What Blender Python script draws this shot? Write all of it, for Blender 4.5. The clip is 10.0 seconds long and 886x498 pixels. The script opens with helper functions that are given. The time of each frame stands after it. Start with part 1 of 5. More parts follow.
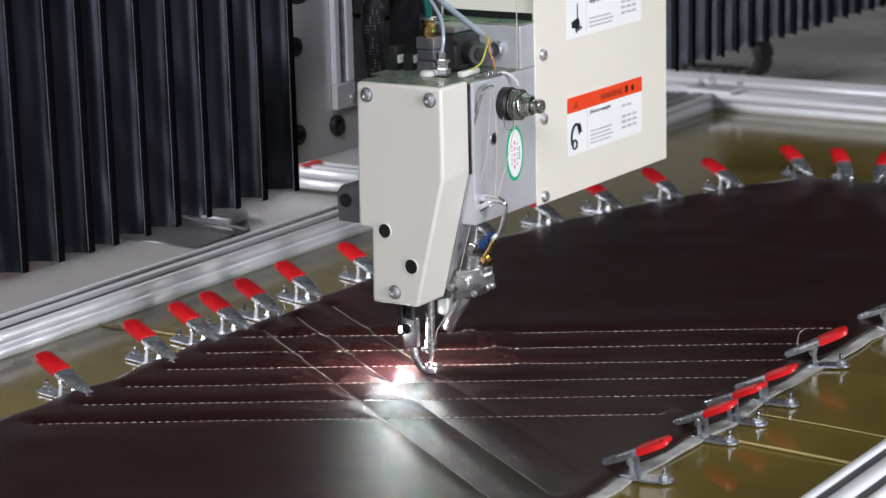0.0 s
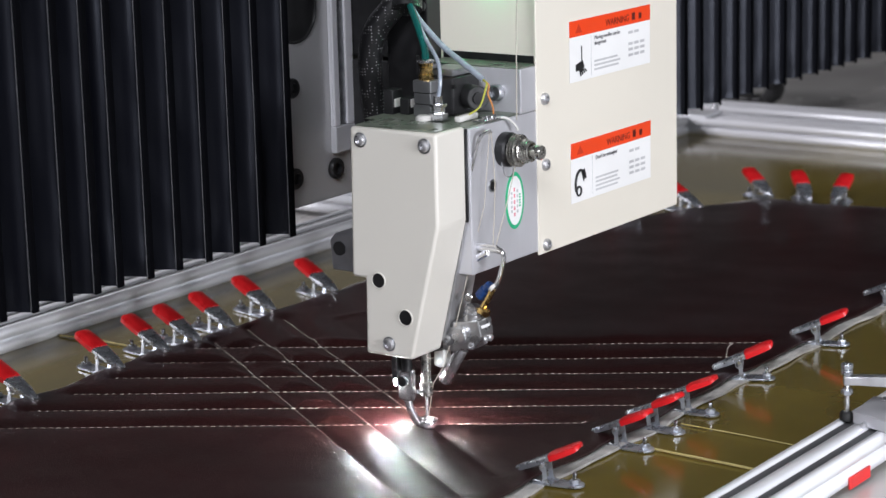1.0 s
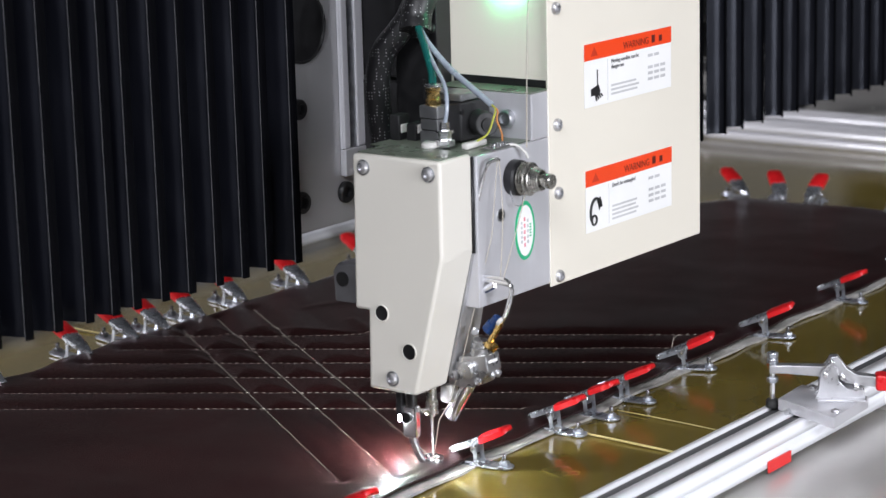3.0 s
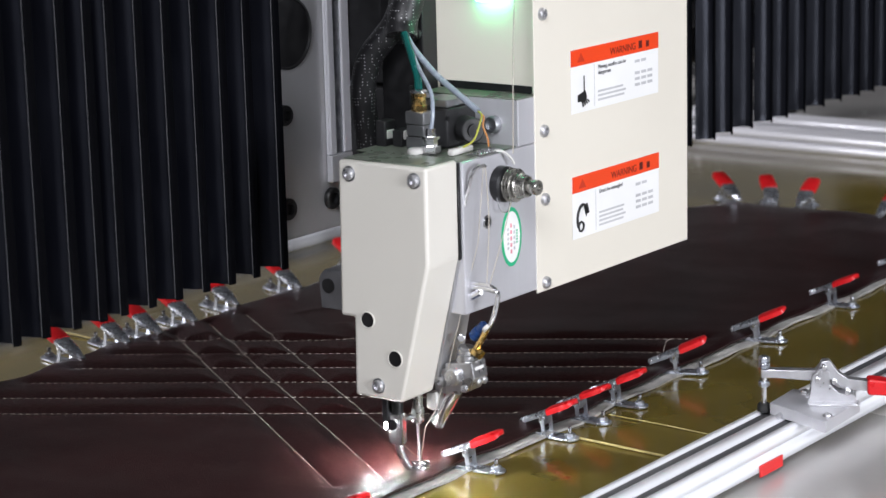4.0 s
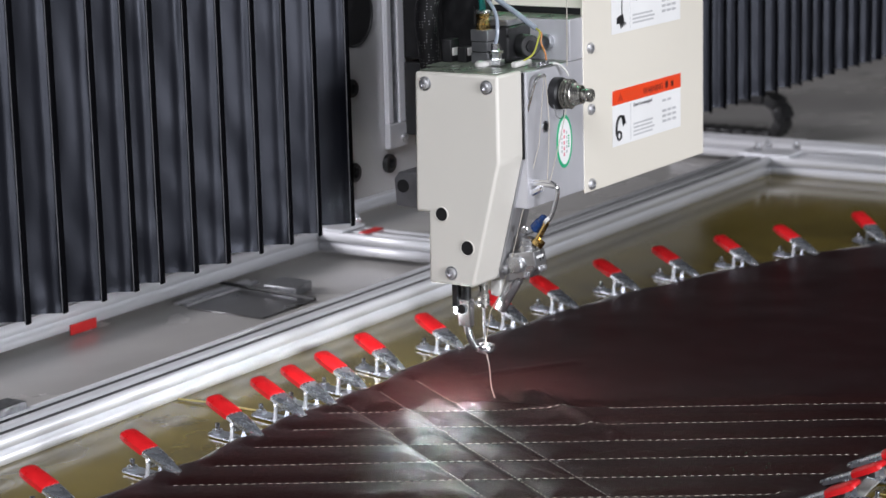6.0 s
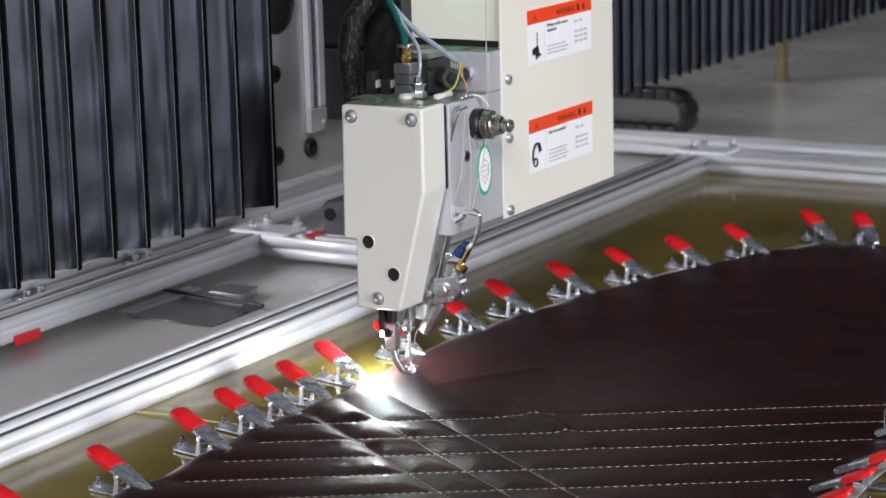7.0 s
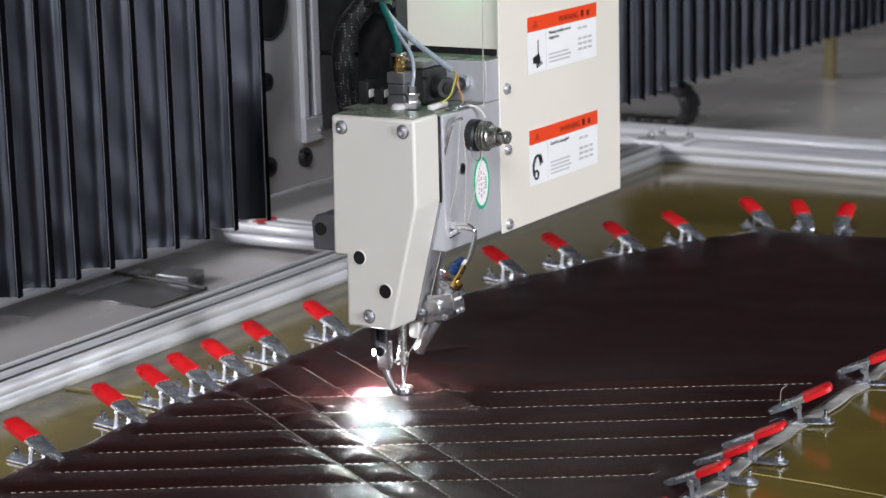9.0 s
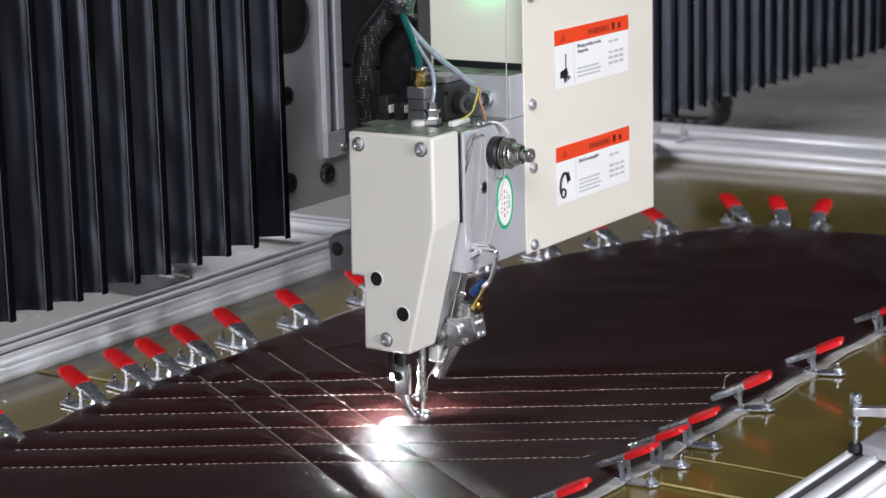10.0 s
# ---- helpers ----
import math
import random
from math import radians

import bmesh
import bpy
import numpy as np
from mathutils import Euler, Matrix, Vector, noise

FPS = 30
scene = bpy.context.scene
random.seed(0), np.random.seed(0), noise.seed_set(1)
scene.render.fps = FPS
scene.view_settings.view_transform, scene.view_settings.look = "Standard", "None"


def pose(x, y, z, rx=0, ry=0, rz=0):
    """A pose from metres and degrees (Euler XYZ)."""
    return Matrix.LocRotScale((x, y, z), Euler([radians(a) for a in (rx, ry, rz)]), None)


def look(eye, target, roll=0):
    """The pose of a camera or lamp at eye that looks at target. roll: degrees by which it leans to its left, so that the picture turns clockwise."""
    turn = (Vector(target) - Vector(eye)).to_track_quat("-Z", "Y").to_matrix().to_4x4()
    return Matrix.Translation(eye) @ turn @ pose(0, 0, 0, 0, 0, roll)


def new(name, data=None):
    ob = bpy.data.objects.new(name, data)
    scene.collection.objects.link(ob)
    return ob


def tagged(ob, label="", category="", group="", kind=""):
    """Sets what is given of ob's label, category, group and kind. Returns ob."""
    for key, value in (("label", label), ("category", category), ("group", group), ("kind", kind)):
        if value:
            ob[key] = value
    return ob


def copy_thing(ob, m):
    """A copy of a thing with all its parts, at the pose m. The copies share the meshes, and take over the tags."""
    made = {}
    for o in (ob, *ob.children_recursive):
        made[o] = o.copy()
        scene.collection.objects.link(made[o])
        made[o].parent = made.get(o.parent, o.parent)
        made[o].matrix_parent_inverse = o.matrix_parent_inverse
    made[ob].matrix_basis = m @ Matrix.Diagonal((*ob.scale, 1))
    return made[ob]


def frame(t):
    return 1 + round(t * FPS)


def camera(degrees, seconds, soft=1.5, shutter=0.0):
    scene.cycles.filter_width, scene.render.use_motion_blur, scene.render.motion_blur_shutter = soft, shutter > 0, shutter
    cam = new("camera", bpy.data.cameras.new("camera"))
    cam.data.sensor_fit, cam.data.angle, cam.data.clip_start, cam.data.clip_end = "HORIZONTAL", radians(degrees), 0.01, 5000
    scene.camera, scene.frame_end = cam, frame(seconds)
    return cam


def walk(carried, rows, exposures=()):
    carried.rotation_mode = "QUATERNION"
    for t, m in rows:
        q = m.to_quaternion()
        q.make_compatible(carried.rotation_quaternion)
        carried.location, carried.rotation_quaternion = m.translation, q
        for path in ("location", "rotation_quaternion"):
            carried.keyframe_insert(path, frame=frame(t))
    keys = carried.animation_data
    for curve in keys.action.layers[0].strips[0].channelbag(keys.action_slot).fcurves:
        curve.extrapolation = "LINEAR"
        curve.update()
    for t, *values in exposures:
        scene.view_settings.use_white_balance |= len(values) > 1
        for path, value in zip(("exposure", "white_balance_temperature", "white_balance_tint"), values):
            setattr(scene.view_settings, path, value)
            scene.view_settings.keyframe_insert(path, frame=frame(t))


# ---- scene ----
# ================= camera and its walk =================
FOV = 21.52
EYE = Vector((-1.4744, -1.1031, 0.4800))
ROLL = -1.46
# seconds, pan, tilt (degrees)
AIM = [
    (0, 33.669, 13.469),
    (0.5, 34.215, 13.132),
    (1, 34.939, 12.723),
    (1.5, 35.590, 12.416),
    (2, 36.112, 12.546),
    (2.5, 36.536, 12.590),
    (2.7, 36.701, 12.545),
    (3.8, 36.569, 12.372),
    (4, 36.507, 12.387),
    (4.2, 36.526, 12.388),
    (4.3, 36.543, 12.384),
    (4.5, 36.492, 12.305),
    (5, 35.994, 12.127),
    (5.2, 35.608, 12.055),
    (6.3, 32.056, 12.116),
    (6.5, 31.399, 12.155),
    (6.7, 30.954, 12.150),
    (6.8, 30.581, 12.163),
    (7, 30.075, 12.224),
    (7.5, 29.878, 12.327),
    (8, 30.163, 12.385),
    (8.5, 30.558, 12.337),
    (9, 31.249, 12.308),
    (9.5, 32.031, 12.275),
    (10, 33.056, 12.213),
]
# seconds, template travel along y, head travel along x, head lift
DRIVE = [
    (0, 0.0000, -0.0000, -0.0000),
    (0.5, 0.0499, -0.0336, -0.0004),
    (1, 0.1019, -0.0682, -0.0006),
    (1.5, 0.1510, -0.1010, -0.0011),
    (2, 0.2033, -0.1344, -0.0026),
    (2.1, 0.2085, -0.1376, -0.0026),
    (2.5, 0.2098, -0.1384, -0.0028),
    (2.7, 0.2115, -0.1395, -0.0022),
    (3.8, 0.2125, -0.1494, -0.0022),
    (4, 0.2125, -0.1494, -0.0022),
    (4.2, 0.2125, -0.1494, 0.0008),
    (4.3, 0.2125, -0.1494, 0.0112),
    (4.5, 0.1836, -0.1272, 0.0345),
    (5, 0.0844, -0.0463, 0.0350),
    (5.2, 0.0487, -0.0202, 0.0355),
    (6.3, -0.1528, 0.1473, 0.0362),
    (6.5, -0.1765, 0.1680, 0.0364),
    (6.7, -0.1766, 0.1679, 0.0232),
    (6.8, -0.1766, 0.1679, 0.0052),
    (7, -0.1766, 0.1678, -0.0008),
    (7.5, -0.1756, 0.1673, -0.0008),
    (8, -0.1623, 0.1583, -0.0010),
    (8.5, -0.1128, 0.1240, -0.0010),
    (9, -0.0620, 0.0896, -0.0010),
    (9.5, -0.0129, 0.0554, -0.0010),
    (10, 0.0415, 0.0183, -0.0010),
]


def aim(pan, tilt):
    a, b = radians(pan), radians(tilt)
    return look(EYE, EYE + Vector((math.cos(b) * math.cos(a), math.cos(b) * math.sin(a), -math.sin(b))), ROLL)


cam = camera(FOV, 10.0, 1.5, 0.0)
cam.data.dof.use_dof, cam.data.dof.focus_distance, cam.data.dof.aperture_fstop = True, 1.66, 13.0
walk(cam, [(t, aim(p, q)) for t, p, q in AIM])

# ================= light =================
world = bpy.data.worlds.new("hall_air")
world.use_nodes = True
world.node_tree.nodes["Background"].inputs["Color"].default_value = (0.75, 0.8, 0.9, 1)
world.node_tree.nodes["Background"].inputs["Strength"].default_value = 0.03
scene.world = world
scene.view_settings.exposure = 0.0


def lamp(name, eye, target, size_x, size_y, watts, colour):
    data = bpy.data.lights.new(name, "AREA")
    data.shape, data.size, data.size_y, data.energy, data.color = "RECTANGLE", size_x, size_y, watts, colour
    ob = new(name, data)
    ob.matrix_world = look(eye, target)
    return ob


# Unseen added lamps without known fixtures: two keys, then fills for rails and table.
lamp("unseen_key_side", (-1.0, -3.3, 0.55), (-0.15, -0.1, 0.12), 1.1, 1.25, 100, (0.91, 0.925, 1.0))
lamp("unseen_key_front", (-2.9, -1.45, 2.1), (-0.1, -0.1, 0.15), 1.2, 0.9, 94, (0.91, 0.925, 1.0))
lamp("unseen_fill_north", (4.6, 3.6, 1.3), (0.0, 0.2, 0.0), 3.0, 1.6, 2.6, (0.96, 0.96, 1.0))
lamp("unseen_fill_back", (-1.2, 2.5, 1.3), (-0.2, 0.2, 0.0), 1.5, 1.0, 88, (0.95, 0.93, 1.0))
lamp("unseen_fill_far", (3.0, -2.5, 2.1), (1.9, 0.4, 0), 1.6, 0.8, 20, (0.95, 0.95, 0.95))


# ================= materials =================
def material(name, colour, rough=0.5, metal=0.0, spots=0.12, scale=40.0, bump=0.0, bump_scale=400.0, coat=0.0, rough_var=0.1,
             emission=None, strength=0.0, spec=0.5, aniso=(1, 1, 1)):
    mat = bpy.data.materials.new(name)
    mat.use_nodes = True
    nt = mat.node_tree
    b = nt.nodes["Principled BSDF"]
    co = nt.nodes.new("ShaderNodeTexCoord")
    mp = nt.nodes.new("ShaderNodeMapping")
    mp.inputs["Scale"].default_value = aniso
    nt.links.new(co.outputs["Object"], mp.inputs["Vector"])
    big = nt.nodes.new("ShaderNodeTexNoise")
    big.inputs["Scale"].default_value, big.inputs["Detail"].default_value = scale, 6.0
    nt.links.new(mp.outputs["Vector"], big.inputs["Vector"])
    ramp = nt.nodes.new("ShaderNodeMapRange")
    ramp.inputs["From Min"].default_value, ramp.inputs["From Max"].default_value = 0.3, 0.7
    ramp.inputs["To Min"].default_value, ramp.inputs["To Max"].default_value = 1 - spots, 1 + spots
    nt.links.new(big.outputs["Fac"], ramp.inputs["Value"])
    mul = nt.nodes.new("ShaderNodeVectorMath")
    mul.operation = "SCALE"
    mul.inputs[0].default_value = colour
    nt.links.new(ramp.outputs["Result"], mul.inputs["Scale"])
    nt.links.new(mul.outputs["Vector"], b.inputs["Base Color"])
    rr = nt.nodes.new("ShaderNodeMapRange")
    rr.inputs["From Min"].default_value, rr.inputs["From Max"].default_value = 0.3, 0.7
    rr.inputs["To Min"].default_value, rr.inputs["To Max"].default_value = max(0.02, rough - rough_var), min(1, rough + rough_var)
    nt.links.new(big.outputs["Fac"], rr.inputs["Value"])
    nt.links.new(rr.outputs["Result"], b.inputs["Roughness"])
    b.inputs["Metallic"].default_value = metal
    b.inputs["Specular IOR Level"].default_value = spec
    b.inputs["Coat Weight"].default_value = coat
    if bump:
        fine = nt.nodes.new("ShaderNodeTexNoise")
        fine.inputs["Scale"].default_value, fine.inputs["Detail"].default_value = bump_scale, 4.0
        nt.links.new(mp.outputs["Vector"], fine.inputs["Vector"])
        bp = nt.nodes.new("ShaderNodeBump")
        bp.inputs["Strength"].default_value, bp.inputs["Distance"].default_value = bump, 0.001
        nt.links.new(fine.outputs["Fac"], bp.inputs["Height"])
        nt.links.new(bp.outputs["Normal"], b.inputs["Normal"])
    if emission:
        b.inputs["Emission Color"].default_value = (*emission, 1)
        b.inputs["Emission Strength"].default_value = strength
    return mat


def leather_material():
    """Grained dark red-brown leather: cells with fine creases and a low sheen."""
    mat = material("leather", (0.0170, 0.0040, 0.0039), 0.34, spots=0.2, scale=14, rough_var=0.04, spec=0.40)
    nt = mat.node_tree
    b = nt.nodes["Principled BSDF"]
    co = nt.nodes.new("ShaderNodeTexCoord")
    v = nt.nodes.new("ShaderNodeTexVoronoi")
    v.feature = "DISTANCE_TO_EDGE"
    v.inputs["Scale"].default_value = 620
    n = nt.nodes.new("ShaderNodeTexNoise")
    n.inputs["Scale"].default_value, n.inputs["Detail"].default_value = 260, 5
    wob = nt.nodes.new("ShaderNodeTexNoise")
    wob.inputs["Scale"].default_value, wob.inputs["Detail"].default_value = 22, 2
    for q in (v, n, wob):
        nt.links.new(co.outputs["Object"], q.inputs["Vector"])
    cap = nt.nodes.new("ShaderNodeMath")
    cap.operation = "MINIMUM"
    cap.inputs[1].default_value = 0.22
    nt.links.new(v.outputs["Distance"], cap.inputs[0])
    add = nt.nodes.new("ShaderNodeMath")
    add.operation = "MULTIPLY_ADD"
    add.inputs[1].default_value = 0.16
    nt.links.new(n.outputs["Fac"], add.inputs[0])
    nt.links.new(cap.outputs[0], add.inputs[2])
    add2 = nt.nodes.new("ShaderNodeMath")
    add2.operation = "MULTIPLY_ADD"
    add2.inputs[1].default_value = 0.25
    nt.links.new(wob.outputs["Fac"], add2.inputs[0])
    nt.links.new(add.outputs[0], add2.inputs[2])
    bp = nt.nodes.new("ShaderNodeBump")
    bp.inputs["Strength"].default_value, bp.inputs["Distance"].default_value = 0.50, 0.0017
    nt.links.new(add2.outputs[0], bp.inputs["Height"])
    nt.links.new(bp.outputs["Normal"], b.inputs["Normal"])
    return mat


def weave_material():
    """Black braided sleeve with pale flecks."""
    mat = material("braid", (0.012, 0.012, 0.013), 0.45)
    nt = mat.node_tree
    b = nt.nodes["Principled BSDF"]
    co = nt.nodes.new("ShaderNodeTexCoord")
    ck = nt.nodes.new("ShaderNodeTexVoronoi")
    ck.inputs["Scale"].default_value = 430
    ck.inputs["Randomness"].default_value = 0.2
    nt.links.new(co.outputs["Object"], ck.inputs["Vector"])
    lt = nt.nodes.new("ShaderNodeMath")
    lt.operation = "LESS_THAN"
    lt.inputs[1].default_value = 0.20
    nt.links.new(ck.outputs["Distance"], lt.inputs[0])
    mix = nt.nodes.new("ShaderNodeMix")
    mix.data_type = "RGBA"
    mix.inputs["A"].default_value, mix.inputs["B"].default_value = (0.006, 0.006, 0.007, 1), (0.30, 0.30, 0.31, 1)
    nt.links.new(lt.outputs[0], mix.inputs["Factor"])
    nt.links.new(mix.outputs["Result"], b.inputs["Base Color"])
    bp = nt.nodes.new("ShaderNodeBump")
    bp.inputs["Strength"].default_value, bp.inputs["Distance"].default_value = 0.15, 0.0006
    nt.links.new(ck.outputs["Distance"], bp.inputs["Height"])
    nt.links.new(bp.outputs["Normal"], b.inputs["Normal"])
    return mat


CREAM = material("cream_paint", (0.66, 0.635, 0.575), 0.42, spots=0.02, scale=9, bump=0.06, bump_scale=900, rough_var=0.05)
CREAM_B = material("cream_sheet", (0.74, 0.70, 0.61), 0.40, spots=0.02, scale=7, bump=0.05, bump_scale=800, rough_var=0.05)
CAST = material("milled_aluminium", (0.62, 0.62, 0.65), 0.40, 0.45, spots=0.06, scale=60, bump=0.10, bump_scale=700, aniso=(1, 1, 0.15))
CAST_D = material("ground_steel", (0.36, 0.36, 0.37), 0.36, 0.9, spots=0.12, scale=80, bump=0.08, bump_scale=600, aniso=(0.3, 1, 1))
# Olive stands for dim top faces that mirror the green indicator.
OLIVE = material("olive_top_shade", (0.16, 0.185, 0.145), 0.30, spots=0.15, scale=50, bump=0.05)
CHROME = material("chrome", (0.78, 0.78, 0.80), 0.20, 0.95, spots=0.06, rough_var=0.06)
CHROME_D = material("dark_chrome", (0.42, 0.43, 0.46), 0.22, 1.0, spots=0.10, rough_var=0.06)
ZINC = material("zinc_plate", (0.52, 0.55, 0.60), 0.28, 0.85, spots=0.15, scale=140, bump=0.05, bump_scale=500)
DULL = material("worn_zinc", (0.40, 0.41, 0.43), 0.40, 0.95, spots=0.25, scale=160)
BLACK = material("black_steel", (0.014, 0.014, 0.015), 0.38, 0.2, spots=0.2, scale=120)
BLACK_P = material("black_plastic", (0.018, 0.018, 0.019), 0.42, spots=0.15, scale=90, bump=0.05)
BELLOWS = material("bellows_fabric", (0.0018, 0.0020, 0.0036), 0.36, spots=0.3, scale=26, bump=0.06, bump_scale=160, rough_var=0.04, spec=0.27, aniso=(1, 1, 0.5))
BELLOWS.node_tree.nodes["Principled BSDF"].inputs["Specular Tint"].default_value = (0.80, 0.85, 1.0, 1)
BELLOWS_HEM = material("bellows_hem", (0.0016, 0.0017, 0.0024), 0.7, spots=0.3, scale=40, bump=0.1, bump_scale=60, spec=0.02)
# Pale colour that paints the lit edge of each near pleat.
LIT_EDGE = material("bellows_lit_edge", (0.11, 0.11, 0.12), 0.38, spots=0.2, scale=60)
BRASS = material("brass", (0.72, 0.50, 0.20), 0.25, 1.0, spots=0.1, scale=150)
ALU = material("extruded_aluminium", (0.84, 0.85, 0.88), 0.38, 0.22, spots=0.05, scale=50, bump=0.08, bump_scale=500, aniso=(0.05, 1, 1))
ALU_Y = material("extruded_aluminium_cross", (0.84, 0.85, 0.88), 0.38, 0.22, spots=0.05, scale=50, bump=0.08, bump_scale=500, aniso=(1, 0.05, 1))
ALU_Z = material("extruded_aluminium_upright", (0.80, 0.80, 0.84), 0.34, 0.30, spots=0.05, scale=50, bump=0.08, bump_scale=500, aniso=(1, 1, 0.05))
VALVE = material("valve_aluminium", (0.33, 0.335, 0.345), 0.38, 0.8, spots=0.08, scale=90)
NOSE = material("nose_casting", (0.46, 0.46, 0.47), 0.38, 0.65, spots=0.08, scale=70, bump=0.08, bump_scale=500)
PLATE = material("carriage_plate", (0.50, 0.50, 0.51), 0.36, 0.55, spots=0.08, scale=12, bump=0.06, bump_scale=500, aniso=(1, 1, 0.2))
SHEET = material("amber_sheet", (0.155, 0.116, 0.022), 0.13, spots=0.22, scale=7, bump=0.02, bump_scale=60, rough_var=0.05, spec=0.55)
STEEL = material("table_steel", (0.60, 0.585, 0.56), 0.25, 0.15, spots=0.10, scale=5, bump=0.05, bump_scale=300, rough_var=0.07)
# Dark grey filling that paints shade in rail slots; also the table patch.
SLOT = material("dark_fill_grey", (0.075, 0.075, 0.080), 0.5, spots=0.2, scale=30, bump=0.05)
LEATHER = leather_material()
LINING = material("lining_felt", (0.46, 0.45, 0.43), 0.9, spots=0.25, scale=90, bump=0.5, bump_scale=700)
THREAD = material("cream_thread", (0.46, 0.42, 0.36), 0.7, spots=0.1, scale=800)
YELLOW = material("straw_string", (0.55, 0.46, 0.18), 0.6, spots=0.15, scale=300)
RED = material("red_vinyl", (0.62, 0.012, 0.016), 0.34, spots=0.10, scale=120, bump=0.06, bump_scale=300)
TAPE = material("red_tape", (0.70, 0.03, 0.03), 0.5, spots=0.06, scale=100)
RUBBER = material("black_rubber", (0.012, 0.012, 0.012), 0.6, spots=0.2, scale=100)
LABEL = material("label_white", (0.84, 0.84, 0.83), 0.38, spots=0.02)
CYLINDER = material("cylinder_aluminium", (0.50, 0.50, 0.51), 0.30, 0.9, spots=0.10, scale=120, bump=0.06, bump_scale=700)
IRON = material("dark_cast_metal", (0.17, 0.17, 0.18), 0.42, 0.6, spots=0.15, scale=90, bump=0.1, bump_scale=500)
ORANGE = material("label_orange_red", (0.80, 0.060, 0.012), 0.38, spots=0.03)
INK = material("label_ink", (0.012, 0.012, 0.013), 0.5)
INK_RED = material("label_dark_red", (0.10, 0.008, 0.005), 0.5)
INK_FAINT = material("label_faint_red", (0.52, 0.035, 0.012), 0.45)
INK_TITLE = material("label_title_ink", (0.10, 0.10, 0.11), 0.5)
INK_GREY = material("label_grey_ink", (0.50, 0.50, 0.51), 0.5)
GREEN = material("sticker_green", (0.02, 0.42, 0.20), 0.42)
PINK = material("sticker_pink", (0.70, 0.25, 0.30), 0.5)
NYLON = material("white_nylon", (0.62, 0.61, 0.58), 0.5, spots=0.06)
TUBE = material("clear_grey_tube", (0.30, 0.34, 0.40), 0.22, spots=0.08, scale=200, spec=0.7)
TEAL = material("teal_tube", (0.008, 0.10, 0.088), 0.22, spots=0.08, spec=0.7)
BLUE = material("blue_fitting", (0.015, 0.045, 0.15), 0.25, spots=0.1)
WIRE_Y = material("yellow_green_wire", (0.42, 0.42, 0.05), 0.5)
WIRE_O = material("orange_wire", (0.50, 0.20, 0.05), 0.5)
BRAID = weave_material()
LED_W = material("lit_white_led", (0.9, 0.9, 0.9), 0.4, emission=(0.95, 0.98, 1.0), strength=9500.0)
LED_GLOW = material("led_body", (0.9, 0.9, 0.9), 0.4, emission=(0.95, 0.98, 1.0), strength=3000.0)
SATIN = material("satin_zinc", (0.58, 0.58, 0.60), 0.36, 0.85, spots=0.08, scale=120)
# Nickel of the tension unit; also paints shaded chrome on the needle bar.
NICKEL = material("nickel_dim_chrome", (0.46, 0.45, 0.42), 0.28, 0.9, spots=0.15, scale=200)
LED_G = material("lit_green_led", (0.3, 0.9, 0.5), 0.4, emission=(0.10, 1.0, 0.42), strength=38.0)
FLOOR = material("hall_floor", (0.085, 0.083, 0.080), 0.5, spots=0.15, scale=3, bump=0.05)
# Near-black, so that the unseen walls reflect little light.
WALL = material("unseen_dark_wall", (0.040, 0.039, 0.038), 0.8, spots=0.06, scale=2)
CEIL = material("hall_ceiling", (0.12, 0.12, 0.12), 0.9, spots=0.06, scale=2)
OCHRE = material("ochre_paint", (0.13, 0.105, 0.045), 0.5, spots=0.1)


# ================= mesh helpers =================
def join(dst, src, m=None):
    if m is not None:
        bmesh.ops.transform(src, matrix=m, verts=src.verts)
    me = bpy.data.meshes.new("tmp")
    src.to_mesh(me)
    src.free()
    dst.from_mesh(me)
    bpy.data.meshes.remove(me)
    return dst


def box(x0, x1, y0, y1, z0, z1, r=0.0, bm=None, m=None, seg=2):
    b = bmesh.new()
    bmesh.ops.create_cube(b, size=1)
    for v in b.verts:
        v.co = Vector(((x0 + x1) / 2 + v.co.x * (x1 - x0), (y0 + y1) / 2 + v.co.y * (y1 - y0), (z0 + z1) / 2 + v.co.z * (z1 - z0)))
    if r:
        bmesh.ops.bevel(b, geom=b.edges[:], offset=r, segments=seg, affect="EDGES", profile=0.5)
    return join(bm if bm is not None else bmesh.new(), b, m)


def cyl(p0, p1, r0, r1=None, seg=20, bm=None, bevel=0.0):
    p0, p1 = Vector(p0), Vector(p1)
    r1 = r0 if r1 is None else r1
    b = bmesh.new()
    d = p1 - p0
    bmesh.ops.create_cone(b, cap_ends=True, segments=seg, radius1=r0, radius2=r1, depth=d.length)
    if bevel:
        rim = [e for e in b.edges if abs(e.verts[0].co.z - e.verts[1].co.z) < 1e-7]
        bmesh.ops.bevel(b, geom=rim, offset=bevel, segments=2, affect="EDGES", profile=0.5)
    m = Matrix.Translation((p0 + p1) / 2) @ d.to_track_quat("Z", "Y").to_matrix().to_4x4()
    return join(bm if bm is not None else bmesh.new(), b, m)


def lathe(profile, base, axis, seg=24, bm=None):
    """profile: (radius, height) pairs along axis from base."""
    b = bmesh.new()
    rings = []
    for r, h in profile:
        rings.append([b.verts.new((r * math.cos(2 * math.pi * k / seg), r * math.sin(2 * math.pi * k / seg), h)) for k in range(seg)])
    for lo, hi in zip(rings, rings[1:]):
        for k in range(seg):
            b.faces.new((lo[k], lo[(k + 1) % seg], hi[(k + 1) % seg], hi[k]))
    b.faces.new(rings[0][::-1])
    b.faces.new(rings[-1])
    m = Matrix.Translation(base) @ Vector(axis).to_track_quat("Z", "Y").to_matrix().to_4x4()
    return join(bm if bm is not None else bmesh.new(), b, m)


